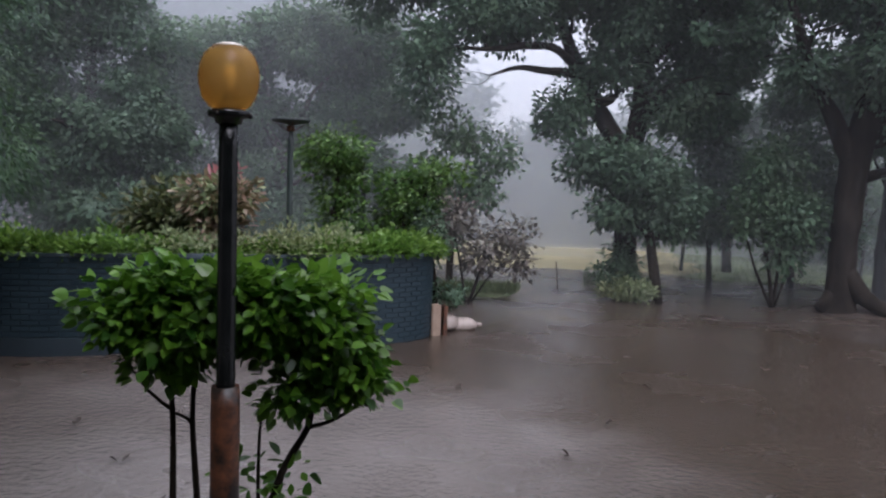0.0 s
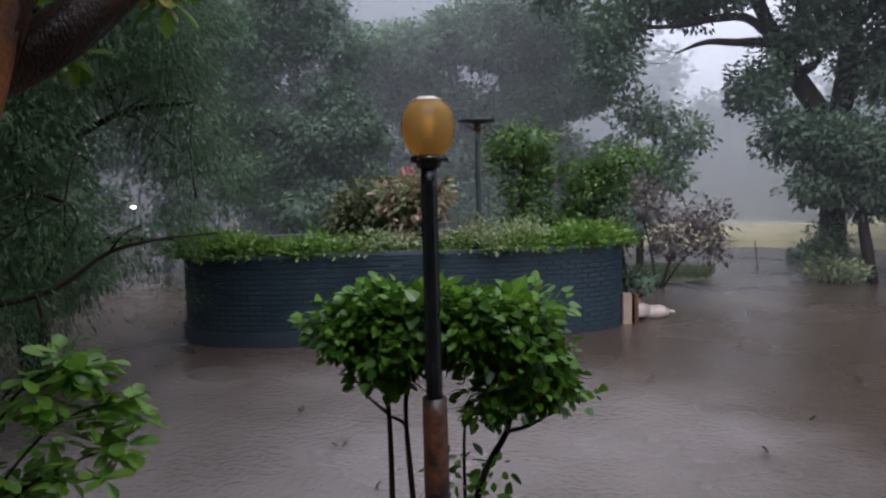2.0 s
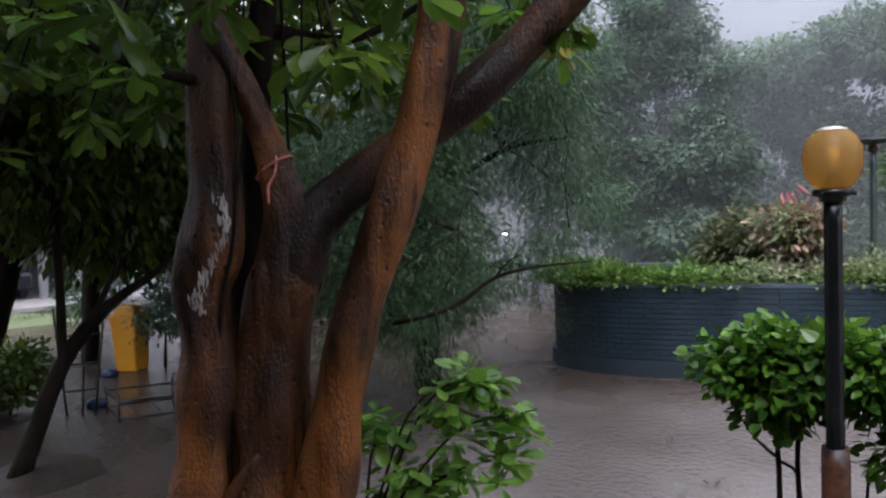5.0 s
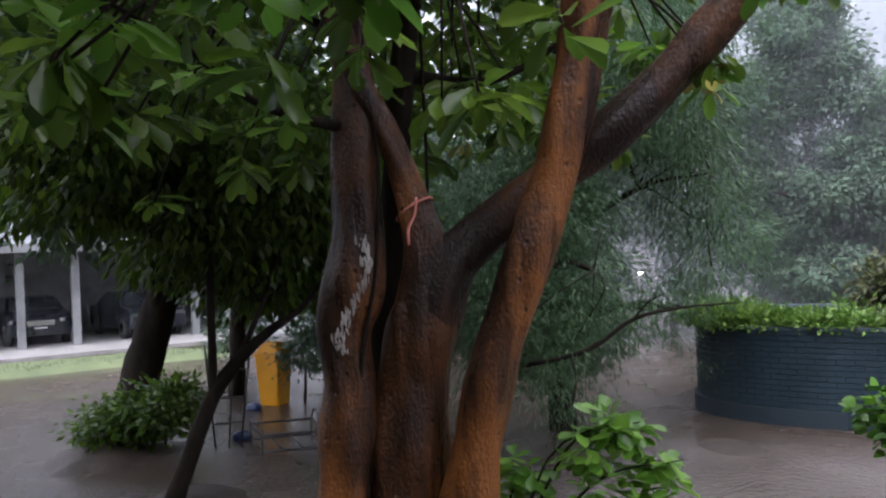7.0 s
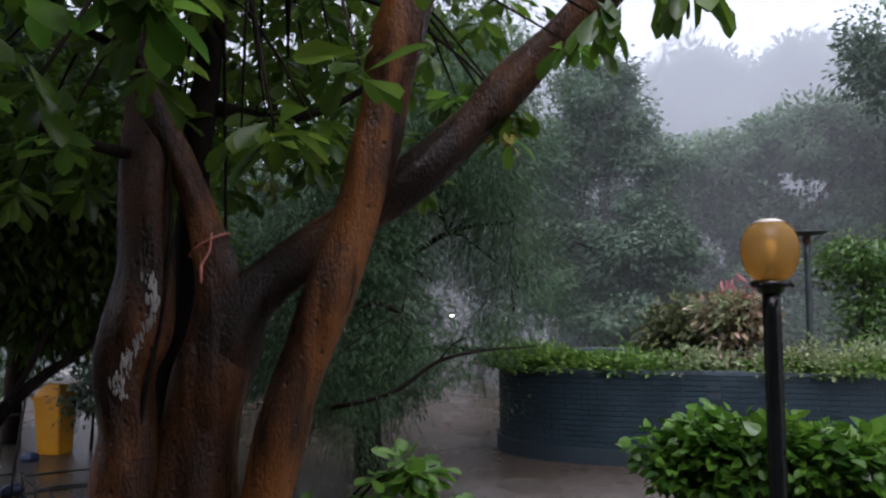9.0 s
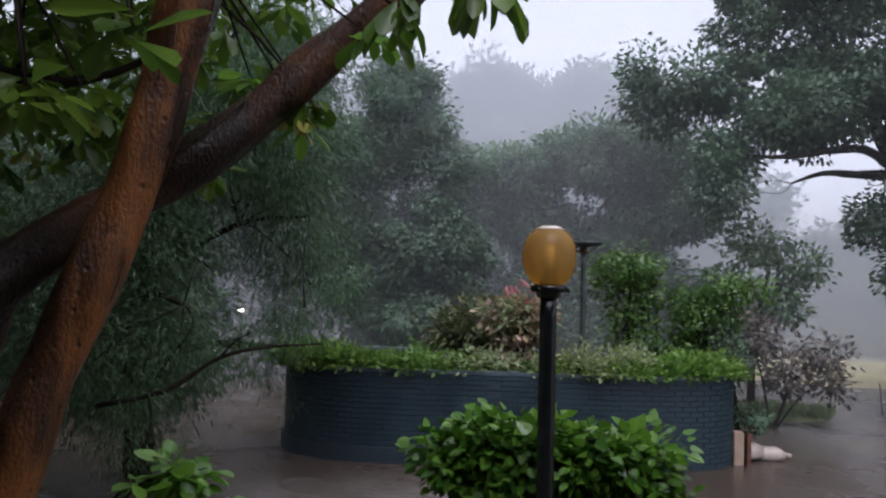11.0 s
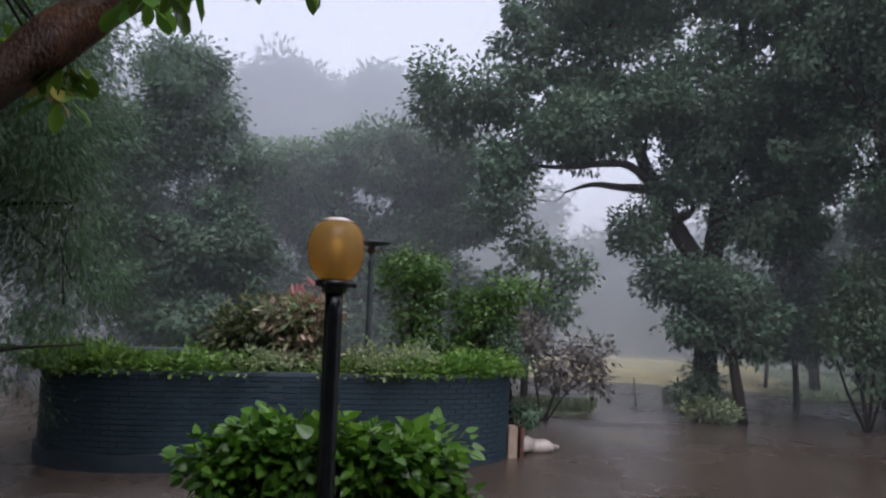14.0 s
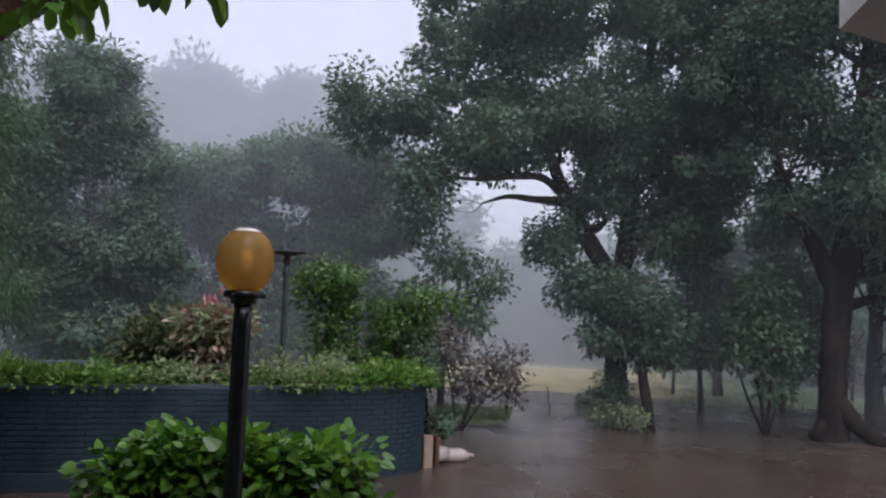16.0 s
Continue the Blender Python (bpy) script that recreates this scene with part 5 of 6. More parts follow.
part("foliage", crown([(-4.79, 10.4, 1.82, 0.40, 0.34, 0.30), (-5.0, 10.3, 1.95, 0.26, 0.24, 0.22), (-4.54, 10.45, 1.95, 0.26, 0.24, 0.24), (-4.77, 10.4, 1.5, 0.32, 0.28, 0.25)], 150, 9, 0.15, 0.055, 0.08, 0.2, 0.3, 101, LEAF_OVAL, 0.9), LEAF_TI, cord)
part("green_leaves", crown([(-4.72, 10.3, 1.95, 0.42, 0.3, 0.26)], 40, 6, 0.13, 0.055, 0.08, 0.2, 0.4, 104, LEAF_OVAL, 0.9), LEAF_PALE, cord, "cream and pale green leaves")
part("pink_leaves", crown([(-4.50, 10.4, 2.28, 0.12, 0.12, 0.12), (-4.77, 10.35, 2.18, 0.18, 0.15, 0.06)], 7, 4, 0.17, 0.05, 0.05, -0.5, 0.2, 102, LEAF_OVAL, 0.9), LEAF_PINK, cord, "pink young leaves")
croton = thing("croton", "russet and green croton bush in the planter", "plant", at=(-5.6, 10.8, PTOP - 0.1))
stems_of([[(-5.6 + dx, 10.8, PTOP - 0.12, 0.018), (-5.6 + 2 * dx, 10.8, 1.7, 0.012)] for dx in (-0.15, -0.05, 0.06, 0.16)], croton)
part("foliage", crown([(-5.55, 10.75, 1.75, 0.42, 0.35, 0.36), (-6.05, 10.7, 1.62, 0.40, 0.35, 0.30), (-5.75, 10.8, 1.45, 0.5, 0.4, 0.25)], 190, 11, 0.14, 0.05, 0.08, 0.2, 0.3, 103, LEAF_OVAL, 0.9), LEAF_RUSSET, croton)

tree("small_tree", "small light green tree growing in the planter", [[(-3.75, 12.5, PTOP - 0.12, 0.06), (-3.75, 12.5, 1.9, 0.05), (-3.8, 12.5, 2.6, 0.03)], [(-3.75, 12.5, 1.6, 0.03), (-3.4, 12.6, 2.3, 0.02)]], [(-3.75, 12.5, 2.72, 0.52, 0.45, 0.32), (-3.50, 12.55, 2.40, 0.34, 0.32, 0.24), (-4.1, 12.5, 2.5, 0.30, 0.3, 0.22), (-3.75, 12.5, 2.05, 0.36, 0.32, 0.30), (-3.65, 12.5, 1.62, 0.48, 0.4, 0.30)], 120, 34, 0.09, 0.05, BARK_DARK, LEAF_LIGHT, 111, 0.12, 0.3, twigs=8)
tree("small_tree", "small green tree with layered foliage at the planter's end", [[(-2.70, 12.6, PTOP - 0.12, 0.07), (-2.72, 12.65, 1.6, 0.055), (-2.6, 12.7, 2.2, 0.03)], [(-2.68, 12.65, 1.5, 0.04), (-2.3, 12.8, 2.2, 0.02)]], [(-2.80, 12.7, 2.15, 0.34, 0.32, 0.22), (-2.25, 12.85, 2.38, 0.40, 0.35, 0.17), (-2.62, 12.75, 1.80, 0.48, 0.40, 0.26), (-1.98, 12.9, 2.42, 0.24, 0.22, 0.12), (-2.9, 12.7, 1.5, 0.26, 0.25, 0.2), (-2.5, 12.75, 2.05, 0.42, 0.36, 0.2)], 120, 32, 0.09, 0.05, BARK_DARK, LEAF_LIGHT, 113, 0.11, 0.3, twigs=8)
tree("shrub", "dark clipped shrub beside the planter's end", [[(-2.1, 12.5, 0, 0.05), (-2.12, 12.45, 0.6, 0.04), (-2.2, 12.4, 1.2, 0.03)]], [(-2.15, 12.4, 1.35, 0.34, 0.3, 0.3), (-1.9, 12.25, 0.55, 0.24, 0.2, 0.12), (-2.3, 12.6, 1.7, 0.25, 0.25, 0.2)], 120, 14, 0.08, 0.04, BARK_DARK, LEAF_DARK, 115, 0.08, 0.3, category="shrub", twigs=5)
tree("small_tree", "sparse small tree with bronze leaves behind the planter", [[(-1.95, 15.3, -0.03, 0.035), (-1.6, 15.35, 0.9, 0.025), (-1.0, 15.4, 1.5, 0.012)], [(-2.0, 15.3, -0.03, 0.03), (-2.2, 15.4, 1.0, 0.02), (-2.4, 15.5, 1.7, 0.01)], [(-1.9, 15.3, 0.0, 0.02), (-1.5, 15.3, 0.6, 0.015), (-1.1, 15.3, 0.9, 0.008)]],
     [(-2.4, 15.5, 1.6, 0.6, 0.5, 0.5), (-1.15, 15.4, 1.35, 0.45, 0.4, 0.3), (-1.7, 15.4, 0.95, 0.5, 0.4, 0.4), (-1.0, 15.4, 0.8, 0.3, 0.3, 0.2)], 210, 13, 0.12, 0.065, BARK_DARK, LEAF_BROWN, 117, 0.13, 0.4, 0.2, twigs=14)
tree("small_tree", "grey-green tree behind the bronze one", [[(-2.6, 16.9, -0.03, 0.08), (-2.5, 16.8, 1.5, 0.06), (-2.2, 16.7, 3.0, 0.03)], [(-2.5, 16.8, 1.6, 0.04), (-1.7, 16.7, 2.6, 0.015)]],
     [(-2.5, 16.7, 3.3, 0.75, 0.65, 0.5), (-1.7, 16.7, 2.9, 0.65, 0.55, 0.4), (-3.0, 16.8, 2.4, 0.7, 0.6, 0.5), (-2.0, 16.7, 2.2, 0.6, 0.5, 0.4), (-3.4, 16.9, 1.5, 0.7, 0.6, 0.6)], 330, 16, 0.13, 0.065, BARK_DARK, LEAF_MID, 118, 0.16, 0.4, 0.2, twigs=14)

# ---- the big trees beyond the water ----
tree("tree", "tall spreading tree with a forked dark trunk and dense dark crown",
     [[(1.14, 17.86, -0.1, 0.34), (1.15, 17.86, 0.5, 0.25), (1.11, 17.87, 1.69, 0.233), (1.06, 17.87, 2.69, 0.232), (0.76, 17.88, 3.44, 0.233), (0.37, 17.89, 4.07, 0.208), (-0.02, 17.7, 4.81, 0.168), (-0.29, 17.49, 5.41, 0.128), (-0.62, 17.28, 6.39, 0.09), (-1.2, 17.1, 7.6, 0.05)], [(-0.02, 17.75, 4.75, 0.11), (-0.69, 17.08, 4.71, 0.075), (-1.27, 16.64, 4.7, 0.05), (-1.8, 16.4, 4.5, 0.02)], [(-0.05, 17.7, 4.85, 0.11), (-0.57, 16.88, 5.15, 0.087), (-1.2, 16.35, 5.08, 0.072), (-1.82, 15.99, 4.95, 0.047), (-2.6, 15.9, 5.0, 0.02)],
      [(1.09, 17.87, 2.6, 0.2), (1.31, 17.85, 3.96, 0.207), (1.38, 17.85, 5.1, 0.183), (1.5, 17.84, 6.51, 0.146), (1.72, 17.82, 8.06, 0.108), (1.8, 17.8, 9.6, 0.05)], [(1.36, 17.85, 4.9, 0.12), (2.2, 18.1, 5.8, 0.08), (3.1, 18.3, 6.8, 0.04)]],
     [(-3.9, 16.4, 6.5, 1.15, 1.0, 0.8), (-3.2, 16.3, 5.1, 0.75, 0.7, 0.6), (-3.0, 16.2, 4.35, 0.5, 0.5, 0.4), (-2.4, 17.2, 7.4, 1.4, 1.3, 1.0), (-2.3, 17.2, 8.9, 1.1, 1.0, 0.9), (-0.6, 17.3, 6.9, 1.9, 1.5, 1.3), (-1.6, 16.5, 5.7, 1.2, 1.0, 0.6), (1.4, 17.5, 6.2, 1.8, 1.6, 1.6), (0.0, 17.0, 4.25, 0.55, 0.5, 0.45), (-0.2, 17.3, 3.75, 0.4, 0.4, 0.3),
      (2.6, 18.4, 4.9, 1.4, 1.3, 1.1), (3.0, 18, 7.2, 2.0, 1.6, 1.6), (-0.5, 17.5, 8.9, 2.3, 1.7, 1.0), (2.2, 17.8, 9.2, 2.1, 1.7, 1.1), (0.6, 17.4, 4.9, 0.8, 0.7, 0.5), (2.0, 17.6, 4.2, 0.8, 0.7, 0.6)],
     1750, 84, 0.125, 0.076, BARK_DARK, LEAF_DARK, 121, 0.24, 0.45, 0.3, twigs=46)
tree("small_tree", "small bushy dark green tree beside the big trunk", [[(1.77, 16.9, -0.05, 0.11), (1.66, 16.9, 0.7, 0.11), (1.57, 16.9, 1.28, 0.09), (1.5, 16.9, 2.3, 0.05)], [(1.6, 16.9, 1.2, 0.05), (0.9, 16.9, 2.0, 0.02)]], [(0.35, 17.2, 2.85, 0.75, 0.6, 0.5), (1.3, 17.0, 2.6, 0.85, 0.7, 0.7), (2.1, 17.1, 2.1, 0.6, 0.6, 0.7), (0.9, 17.0, 1.9, 0.55, 0.5, 0.4), (1.7, 17.0, 1.6, 0.5, 0.5, 0.4)], 560, 26, 0.135, 0.075, BARK_DARK, LEAF_DARK, 123, 0.2, 0.4, 0.15, twigs=14)
b = thing("bush", "yellow-green bush standing in the water at the tree's foot", "bush", at=(1.1, 16.75, 0))
stems_of([[(1.1, 16.75, -0.02, 0.02), (1.15, 16.8, 0.4, 0.01)], [(0.9, 16.8, -0.02, 0.02), (0.8, 16.8, 0.3, 0.01)], [(1.35, 16.7, -0.02, 0.02), (1.45, 16.7, 0.3, 0.01)]], b)
part("foliage", crown([(1.2, 16.7, 0.25, 0.42, 0.3, 0.2), (0.75, 16.8, 0.22, 0.2, 0.2, 0.14), (1.5, 16.7, 0.2, 0.22, 0.2, 0.15)], 150, 12, 0.11, 0.045, 0.08, 0.2, 0.2, 124), LEAF_PALE, b)
b = thing("bush", "dark green climbing bush round the big trunk", "bush", at=(1.05, 17.4, 0))
stems_of([[(1.05, 17.4, -0.02, 0.02), (1.1, 17.45, 0.9, 0.01)], [(0.9, 17.4, -0.02, 0.02), (0.8, 17.4, 0.7, 0.01)]], b)
part("foliage", crown([(1.05, 17.4, 0.7, 0.4, 0.3, 0.45), (0.75, 17.3, 0.5, 0.25, 0.25, 0.25)], 140, 12, 0.12, 0.05, 0.1, 0.3, 0.2, 125), LEAF_MID, b)

tree("tree", "massive dark-trunked tree with flared roots and a heavy dark crown",
     [[(4.87, 15.47, -0.12, 0.46), (4.9, 15.47, 0.29, 0.30), (4.92, 15.46, 1.53, 0.255), (4.98, 15.44, 2.57, 0.26), (5.04, 15.32, 3.29, 0.27), (5.12, 15.08, 4.21, 0.254), (5.21, 14.84, 5.61, 0.197), (5.27, 14.6, 7.18, 0.152), (5.3, 14.5, 8.6, 0.08)], [(5.0, 15.43, 2.9, 0.23), (4.49, 15.27, 3.8, 0.15), (3.97, 15.0, 4.7, 0.113), (3.45, 14.72, 5.99, 0.079)], [(4.94, 15.45, 0.8, 0.22), (5.25, 15.24, 0.35, 0.16), (5.75, 15.0, 0.02, 0.12)], [(4.9, 15.45, 0.5, 0.2), (4.5, 15.3, 0.05, 0.12)], [(5.05, 15.3, 3.3, 0.2), (5.8, 15.4, 4.3, 0.13), (6.6, 15.6, 5.4, 0.06)]],
     [(4.3, 15.0, 6.2, 1.7, 1.3, 1.2), (6.0, 15.4, 5.8, 1.9, 1.6, 1.4), (3.2, 14.8, 7.2, 1.5, 1.2, 1.2), (5.2, 14.6, 4.7, 0.9, 0.8, 0.6), (6.6, 15.0, 4.0, 1.0, 0.9, 0.9), (7.4, 15.8, 3.2, 1.2, 1.0, 1.0), (4.5, 14.5, 8.4, 2.2, 1.7, 1.4), (6.8, 15, 7.8, 2.2, 1.8, 1.6), (3.9, 15.2, 4.7, 0.7, 0.6, 0.5), (2.6, 14.8, 8.6, 1.6, 1.3, 1.1)],
     1500, 66, 0.125, 0.072, BARK_DARK, LEAF_DARK, 131, 0.26, 0.5, 0.3, rough=0.1, sides=16, twigs=40, shift=(0.30, 1.25))
tree("tree", "second dark tree behind the massive trunk", [[(6.31, 17.42, -0.05, 0.24), (6.27, 17.43, 0.89, 0.174), (6.32, 17.42, 2.39, 0.147), (6.41, 17.38, 4.27, 0.121), (6.5, 17.4, 6, 0.06)]], [(6.6, 17.4, 5.4, 1.8, 1.5, 1.5), (7.2, 17.4, 3.4, 1.3, 1.1, 1.0), (5.7, 17.5, 3.9, 0.9, 0.8, 0.6), (7.2, 17.2, 1.6, 1.0, 0.9, 0.8)], 700, 26, 0.15, 0.075, BARK_DARK, LEAF_DARK, 133, 0.22, 0.5, 0.3, twigs=16, shift=(0.6, 1.8))
tree("tree", "slim straight tree on the lawn", [[(4.12, 22.54, -0.02, 0.16), (4.08, 22.55, 1.64, 0.116), (4.01, 22.56, 3.5, 0.107), (4.01, 22.56, 5.07, 0.091), (4.04, 22.55, 6.98, 0.076), (4.1, 22.5, 8.5, 0.04)]], [(4.0, 22.5, 6.4, 1.7, 1.5, 1.3), (3.4, 22.3, 5.0, 0.9, 0.8, 0.6), (4.5, 22.5, 4.3, 0.8, 0.8, 0.5), (3.8, 22.3, 3.4, 0.7, 0.7, 0.4), (4.2, 22.5, 8.2, 1.8, 1.6, 1.2), (4.6, 22.4, 3.0, 0.5, 0.5, 0.3)], 700, 26, 0.17, 0.085, BARK_DARK, LEAF_DARK, 135, 0.22, 0.45, 0.3, twigs=18, shift=(0.3, 1.5))
tree("sapling", "many-stemmed sapling standing in shallow water", [[(3.78, 15.97, -0.03, 0.05), (3.68, 16.0, 0.79, 0.035), (3.5, 16.05, 1.6, 0.02)], [(3.75, 15.97, 0.0, 0.04), (3.45, 16.05, 0.7, 0.03), (3.2, 16.08, 1.5, 0.015)], [(3.80, 15.97, 0.0, 0.035), (3.85, 15.96, 0.8, 0.028), (3.85, 15.96, 1.6, 0.015)], [(3.82, 15.95, 0.0, 0.03), (4.0, 15.9, 0.7, 0.022), (4.2, 15.88, 1.7, 0.012)]], [(3.6, 16.0, 2.2, 0.65, 0.5, 0.5), (4.05, 15.9, 1.8, 0.5, 0.4, 0.45), (3.3, 16.05, 1.7, 0.4, 0.35, 0.4), (3.9, 15.95, 1.1, 0.35, 0.3, 0.35), (3.7, 16.0, 2.9, 0.5, 0.5, 0.4)], 220, 22, 0.14, 0.075, BARK_DARK, LEAF_MID, 137, 0.19, 0.45, 0.1, twigs=14, shift=(0.25, 1.05))
tree("tree", "dark leafy young tree between the big trunks", [[(3.35, 20.4, -0.03, 0.08), (3.3, 20.4, 1.4, 0.06), (3.35, 20.4, 3.6, 0.03)], [(3.3, 20.4, 1.5, 0.04), (3.9, 20.3, 2.8, 0.02)]], [(3.3, 20.4, 3.4, 0.75, 0.6, 0.6), (3.7, 20.4, 2.6, 0.7, 0.6, 0.5), (2.9, 20.4, 2.2, 0.6, 0.5, 0.5), (3.4, 20.3, 1.5, 0.55, 0.5, 0.35), (3.2, 20.4, 4.4, 0.8, 0.7, 0.6)], 700, 24, 0.15, 0.08, BARK_DARK, LEAF_DARK, 161, 0.2, 0.45, 0.2, twigs=12)
tree("tree", "dark bushy tree behind the sapling", [[(5.4, 21.0, -0.03, 0.09), (5.4, 21.0, 1.4, 0.07), (5.35, 21.0, 3.6, 0.03)], [(5.4, 21.0, 1.5, 0.04), (6.0, 20.9, 2.8, 0.02)]], [(5.3, 21.0, 3.5, 0.9, 0.7, 0.7), (5.9, 20.9, 2.6, 0.8, 0.7, 0.6), (4.8, 21.0, 2.4, 0.7, 0.6, 0.5), (5.5, 20.9, 1.5, 0.8, 0.6, 0.4), (6.4, 21.2, 1.4, 0.7, 0.6, 0.5), (5.4, 21.0, 4.7, 1.0, 0.8, 0.7)], 800, 24, 0.15, 0.08, BARK_DARK, LEAF_DARK, 163, 0.2, 0.45, 0.2, twigs=14)
for i, (x, y, h) in enumerate(((3.15, 24, 2.4), (6.3, 23.5, 2.8), (8.2, 24.5, 3.2), (1.9, 25.5, 2.6))):
    tree("small_tree", "small young tree on the lawn", [[(x, y, -0.02, 0.06), (x + 0.05, y, h * 0.5, 0.045), (x, y, h, 0.02)]], [(x, y, h * 0.75, 0.8, 0.7, 0.7), (x + 0.4, y, h * 0.5, 0.5, 0.5, 0.4), (x - 0.4, y, h, 0.6, 0.6, 0.5)], 200, 13, 0.15, 0.07, BARK_DARK, LEAF_MID, 141 + i, 0.18, 0.4, 0.2, twigs=8, group="young trees on the lawn")

# ---- trees behind the planter ----
tree("tree", "tall narrow dark tree behind the planter", [[(-10.9, 16.7, -0.05, 0.22), (-10.9, 16.7, 3, 0.17), (-10.9, 16.8, 6, 0.1)], [(-10.9, 16.7, 2.5, 0.09), (-10.0, 17.2, 4.0, 0.04)], [(-10.9, 16.7, 3.2, 0.09), (-12.0, 16.1, 4.6, 0.04)]], [(-11.0, 16.7, 6.6, 1.3, 1.2, 1.4), (-11.9, 16.0, 5.2, 1.2, 1.1, 1.2), (-10.0, 17.3, 5.2, 1.1, 1.0, 1.1), (-10.9, 16.7, 3.4, 1.7, 1.4, 1.2), (-9.8, 17.4, 3.2, 1.2, 1.1, 1.1), (-12.2, 15.8, 2.9, 1.3, 1.1, 1.2), (-10.9, 16.8, 1.5, 1.8, 1.5, 1.0), (-10.9, 16.7, 7.7, 0.7, 0.7, 0.7)], 1400, 66, 0.14, 0.080, BARK_DARK, LEAF_DARK, 151, 0.24, 0.5, 0.3, twigs=26)
tree("tree", "dark tree with hanging foliage farther along", [[(-13.8, 15.2, -0.05, 0.10), (-13.7, 15.3, 1.6, 0.085), (-13.85, 15.2, 3, 0.075), (-13.7, 15.3, 7, 0.05)]], [(-13.3, 15.5, 2.75, 0.9, 0.8, 0.7), (-14.4, 14.8, 3.3, 1.0, 0.9, 0.8), (-13.5, 15.4, 1.3, 0.7, 0.6, 0.5), (-13.6, 15.2, 5.6, 1.8, 1.6, 1.7), (-14.8, 14.2, 5.0, 1.4, 1.3, 1.3), (-12.6, 15.8, 4.4, 1.1, 1.0, 1.2), (-13.7, 15.0, 8.0, 1.7, 1.6, 1.5), (-15.6, 14, 6.4, 1.7, 1.6, 1.8)], 1250, 62, 0.14, 0.080, BARK_DARK, LEAF_DARK, 153, 0.26, 0.5, 0.35, twigs=22)
tree("tree", "broad tree with crooked spreading limbs behind the planter", [[(-7.9, 20.5, -0.05, 0.28), (-7.9, 20.5, 1.8, 0.22), (-7.7, 20.5, 3.0, 0.18)], [(-7.7, 20.5, 2.9, 0.16), (-7.1, 20.5, 3.5, 0.12), (-6.5, 20.6, 3.6, 0.09), (-5.7, 20.8, 4.2, 0.04)], [(-7.75, 20.5, 2.9, 0.15), (-8.2, 20.3, 3.9, 0.11), (-8.1, 20.2, 4.6, 0.08), (-8.8, 20.0, 5.6, 0.04)], [(-7.1, 20.5, 3.5, 0.08), (-7.0, 20.3, 4.4, 0.06), (-6.3, 20.4, 5.2, 0.03)]],
     [(-9.4, 19.7, 5.4, 1.6, 1.3, 1.0), (-7.6, 20.4, 5.9, 1.6, 1.3, 0.9), (-5.9, 21.0, 5.8, 1.6, 1.3, 1.0), (-5.0, 21.2, 4.3, 1.1, 1.0, 0.8), (-10.4, 19.3, 4.2, 1.2, 1.1, 0.9), (-8.6, 20.4, 2.6, 1.4, 1.2, 0.8), (-6.0, 21, 2.6, 1.5, 1.2, 0.9), (-7.3, 20.4, 1.3, 1.9, 1.4, 0.9), (-9.8, 19.6, 1.6, 1.4, 1.2, 1.0), (-4.6, 21.3, 1.8, 1.3, 1.1, 1.1), (-7.2, 20.9, 3.9, 1.5, 0.8, 0.9), (-6.0, 21.1, 4.4, 1.2, 0.8, 0.8), (-8.8, 20.2, 4.2, 1.3, 0.9, 0.9)], 1900, 66, 0.15, 0.088, BARK_GREY, LEAF_MID, 155, 0.24, 0.45, 0.3, twigs=40)


tree("tree", "low-branched leafy tree beyond the feathery one", [[(-15.4, 12.2, -0.05, 0.16), (-15.3, 12.2, 1.6, 0.12), (-15.2, 12.3, 3.6, 0.06)], [(-15.3, 12.2, 1.4, 0.07), (-14.4, 12.7, 2.4, 0.03)]], [(-15.6, 12.1, 1.6, 1.4, 1.2, 1.1), (-14.2, 12.8, 1.5, 0.9, 0.8, 0.9), (-15.2, 12.2, 3.4, 1.6, 1.3, 1.2), (-14.2, 12.9, 3.3, 0.9, 0.8, 0.8), (-16.6, 11.4, 2.4, 1.3, 1.2, 1.4), (-15.4, 12.2, 4.9, 1.3, 1.1, 0.9)], 640, 24, 0.19, 0.10, BARK_DARK, LEAF_MID, 157, 0.24, 0.5, 0.3, twigs=18)


def far_tree(x, y, h, w, seed, label, leaf=None, n=420, base=0.22, group=""):
    rng = np.random.default_rng(seed)
    bl = []
    for k in range(9):
        t = k / 8
        r = w * (0.62 if t < 0.7 else 0.45) * rng.uniform(0.7, 1.15)
        bl.append((x + rng.normal(0, w * 0.42) * (1 - 0.5 * t), y + rng.normal(0, w * 0.4), h * (base + (0.93 - base) * t) - 0.25 * r, r, r, r * 0.75))
    return tree("tree", label, [[(x, y, -0.05, 0.06 * h ** 0.8), (x, y, h * 0.4, 0.045 * h ** 0.8), (x, y, h * 0.8, 0.05)]], bl, n, 26, 0.34, 0.20, BARK_GREY, leaf or LEAF_FAR, seed, 0.45, 0.4, 0.35, twigs=10, sides=8, step=0.6, group=group)


hazy = ((-20.5, 34.3, 12.6, 3.6), (-17.0, 36.2, 13.0, 3.8), (-13.4, 37.6, 12.4, 3.8), (-10.2, 38.5, 11.6, 3.4), (-24.0, 32.0, 12.6, 3.4), (-7.8, 39.5, 10.0, 2.4), (-18.8, 35.3, 12.8, 3.4), (-15.2, 37.0, 13.0, 4.0), (-11.8, 38.2, 12.2, 3.4), (-15.8, 36.8, 12.4, 3.8), (-15.5, 38.6, 12.8, 4.2), (-12.6, 38.4, 12.0, 3.8))
for i, (x, y, h, w) in enumerate(hazy):
    far_tree(x, y, h + 1.1, w, 200 + i, "tall tree, pale grey-green behind the rain", n=1100, group="far trees behind the planter")
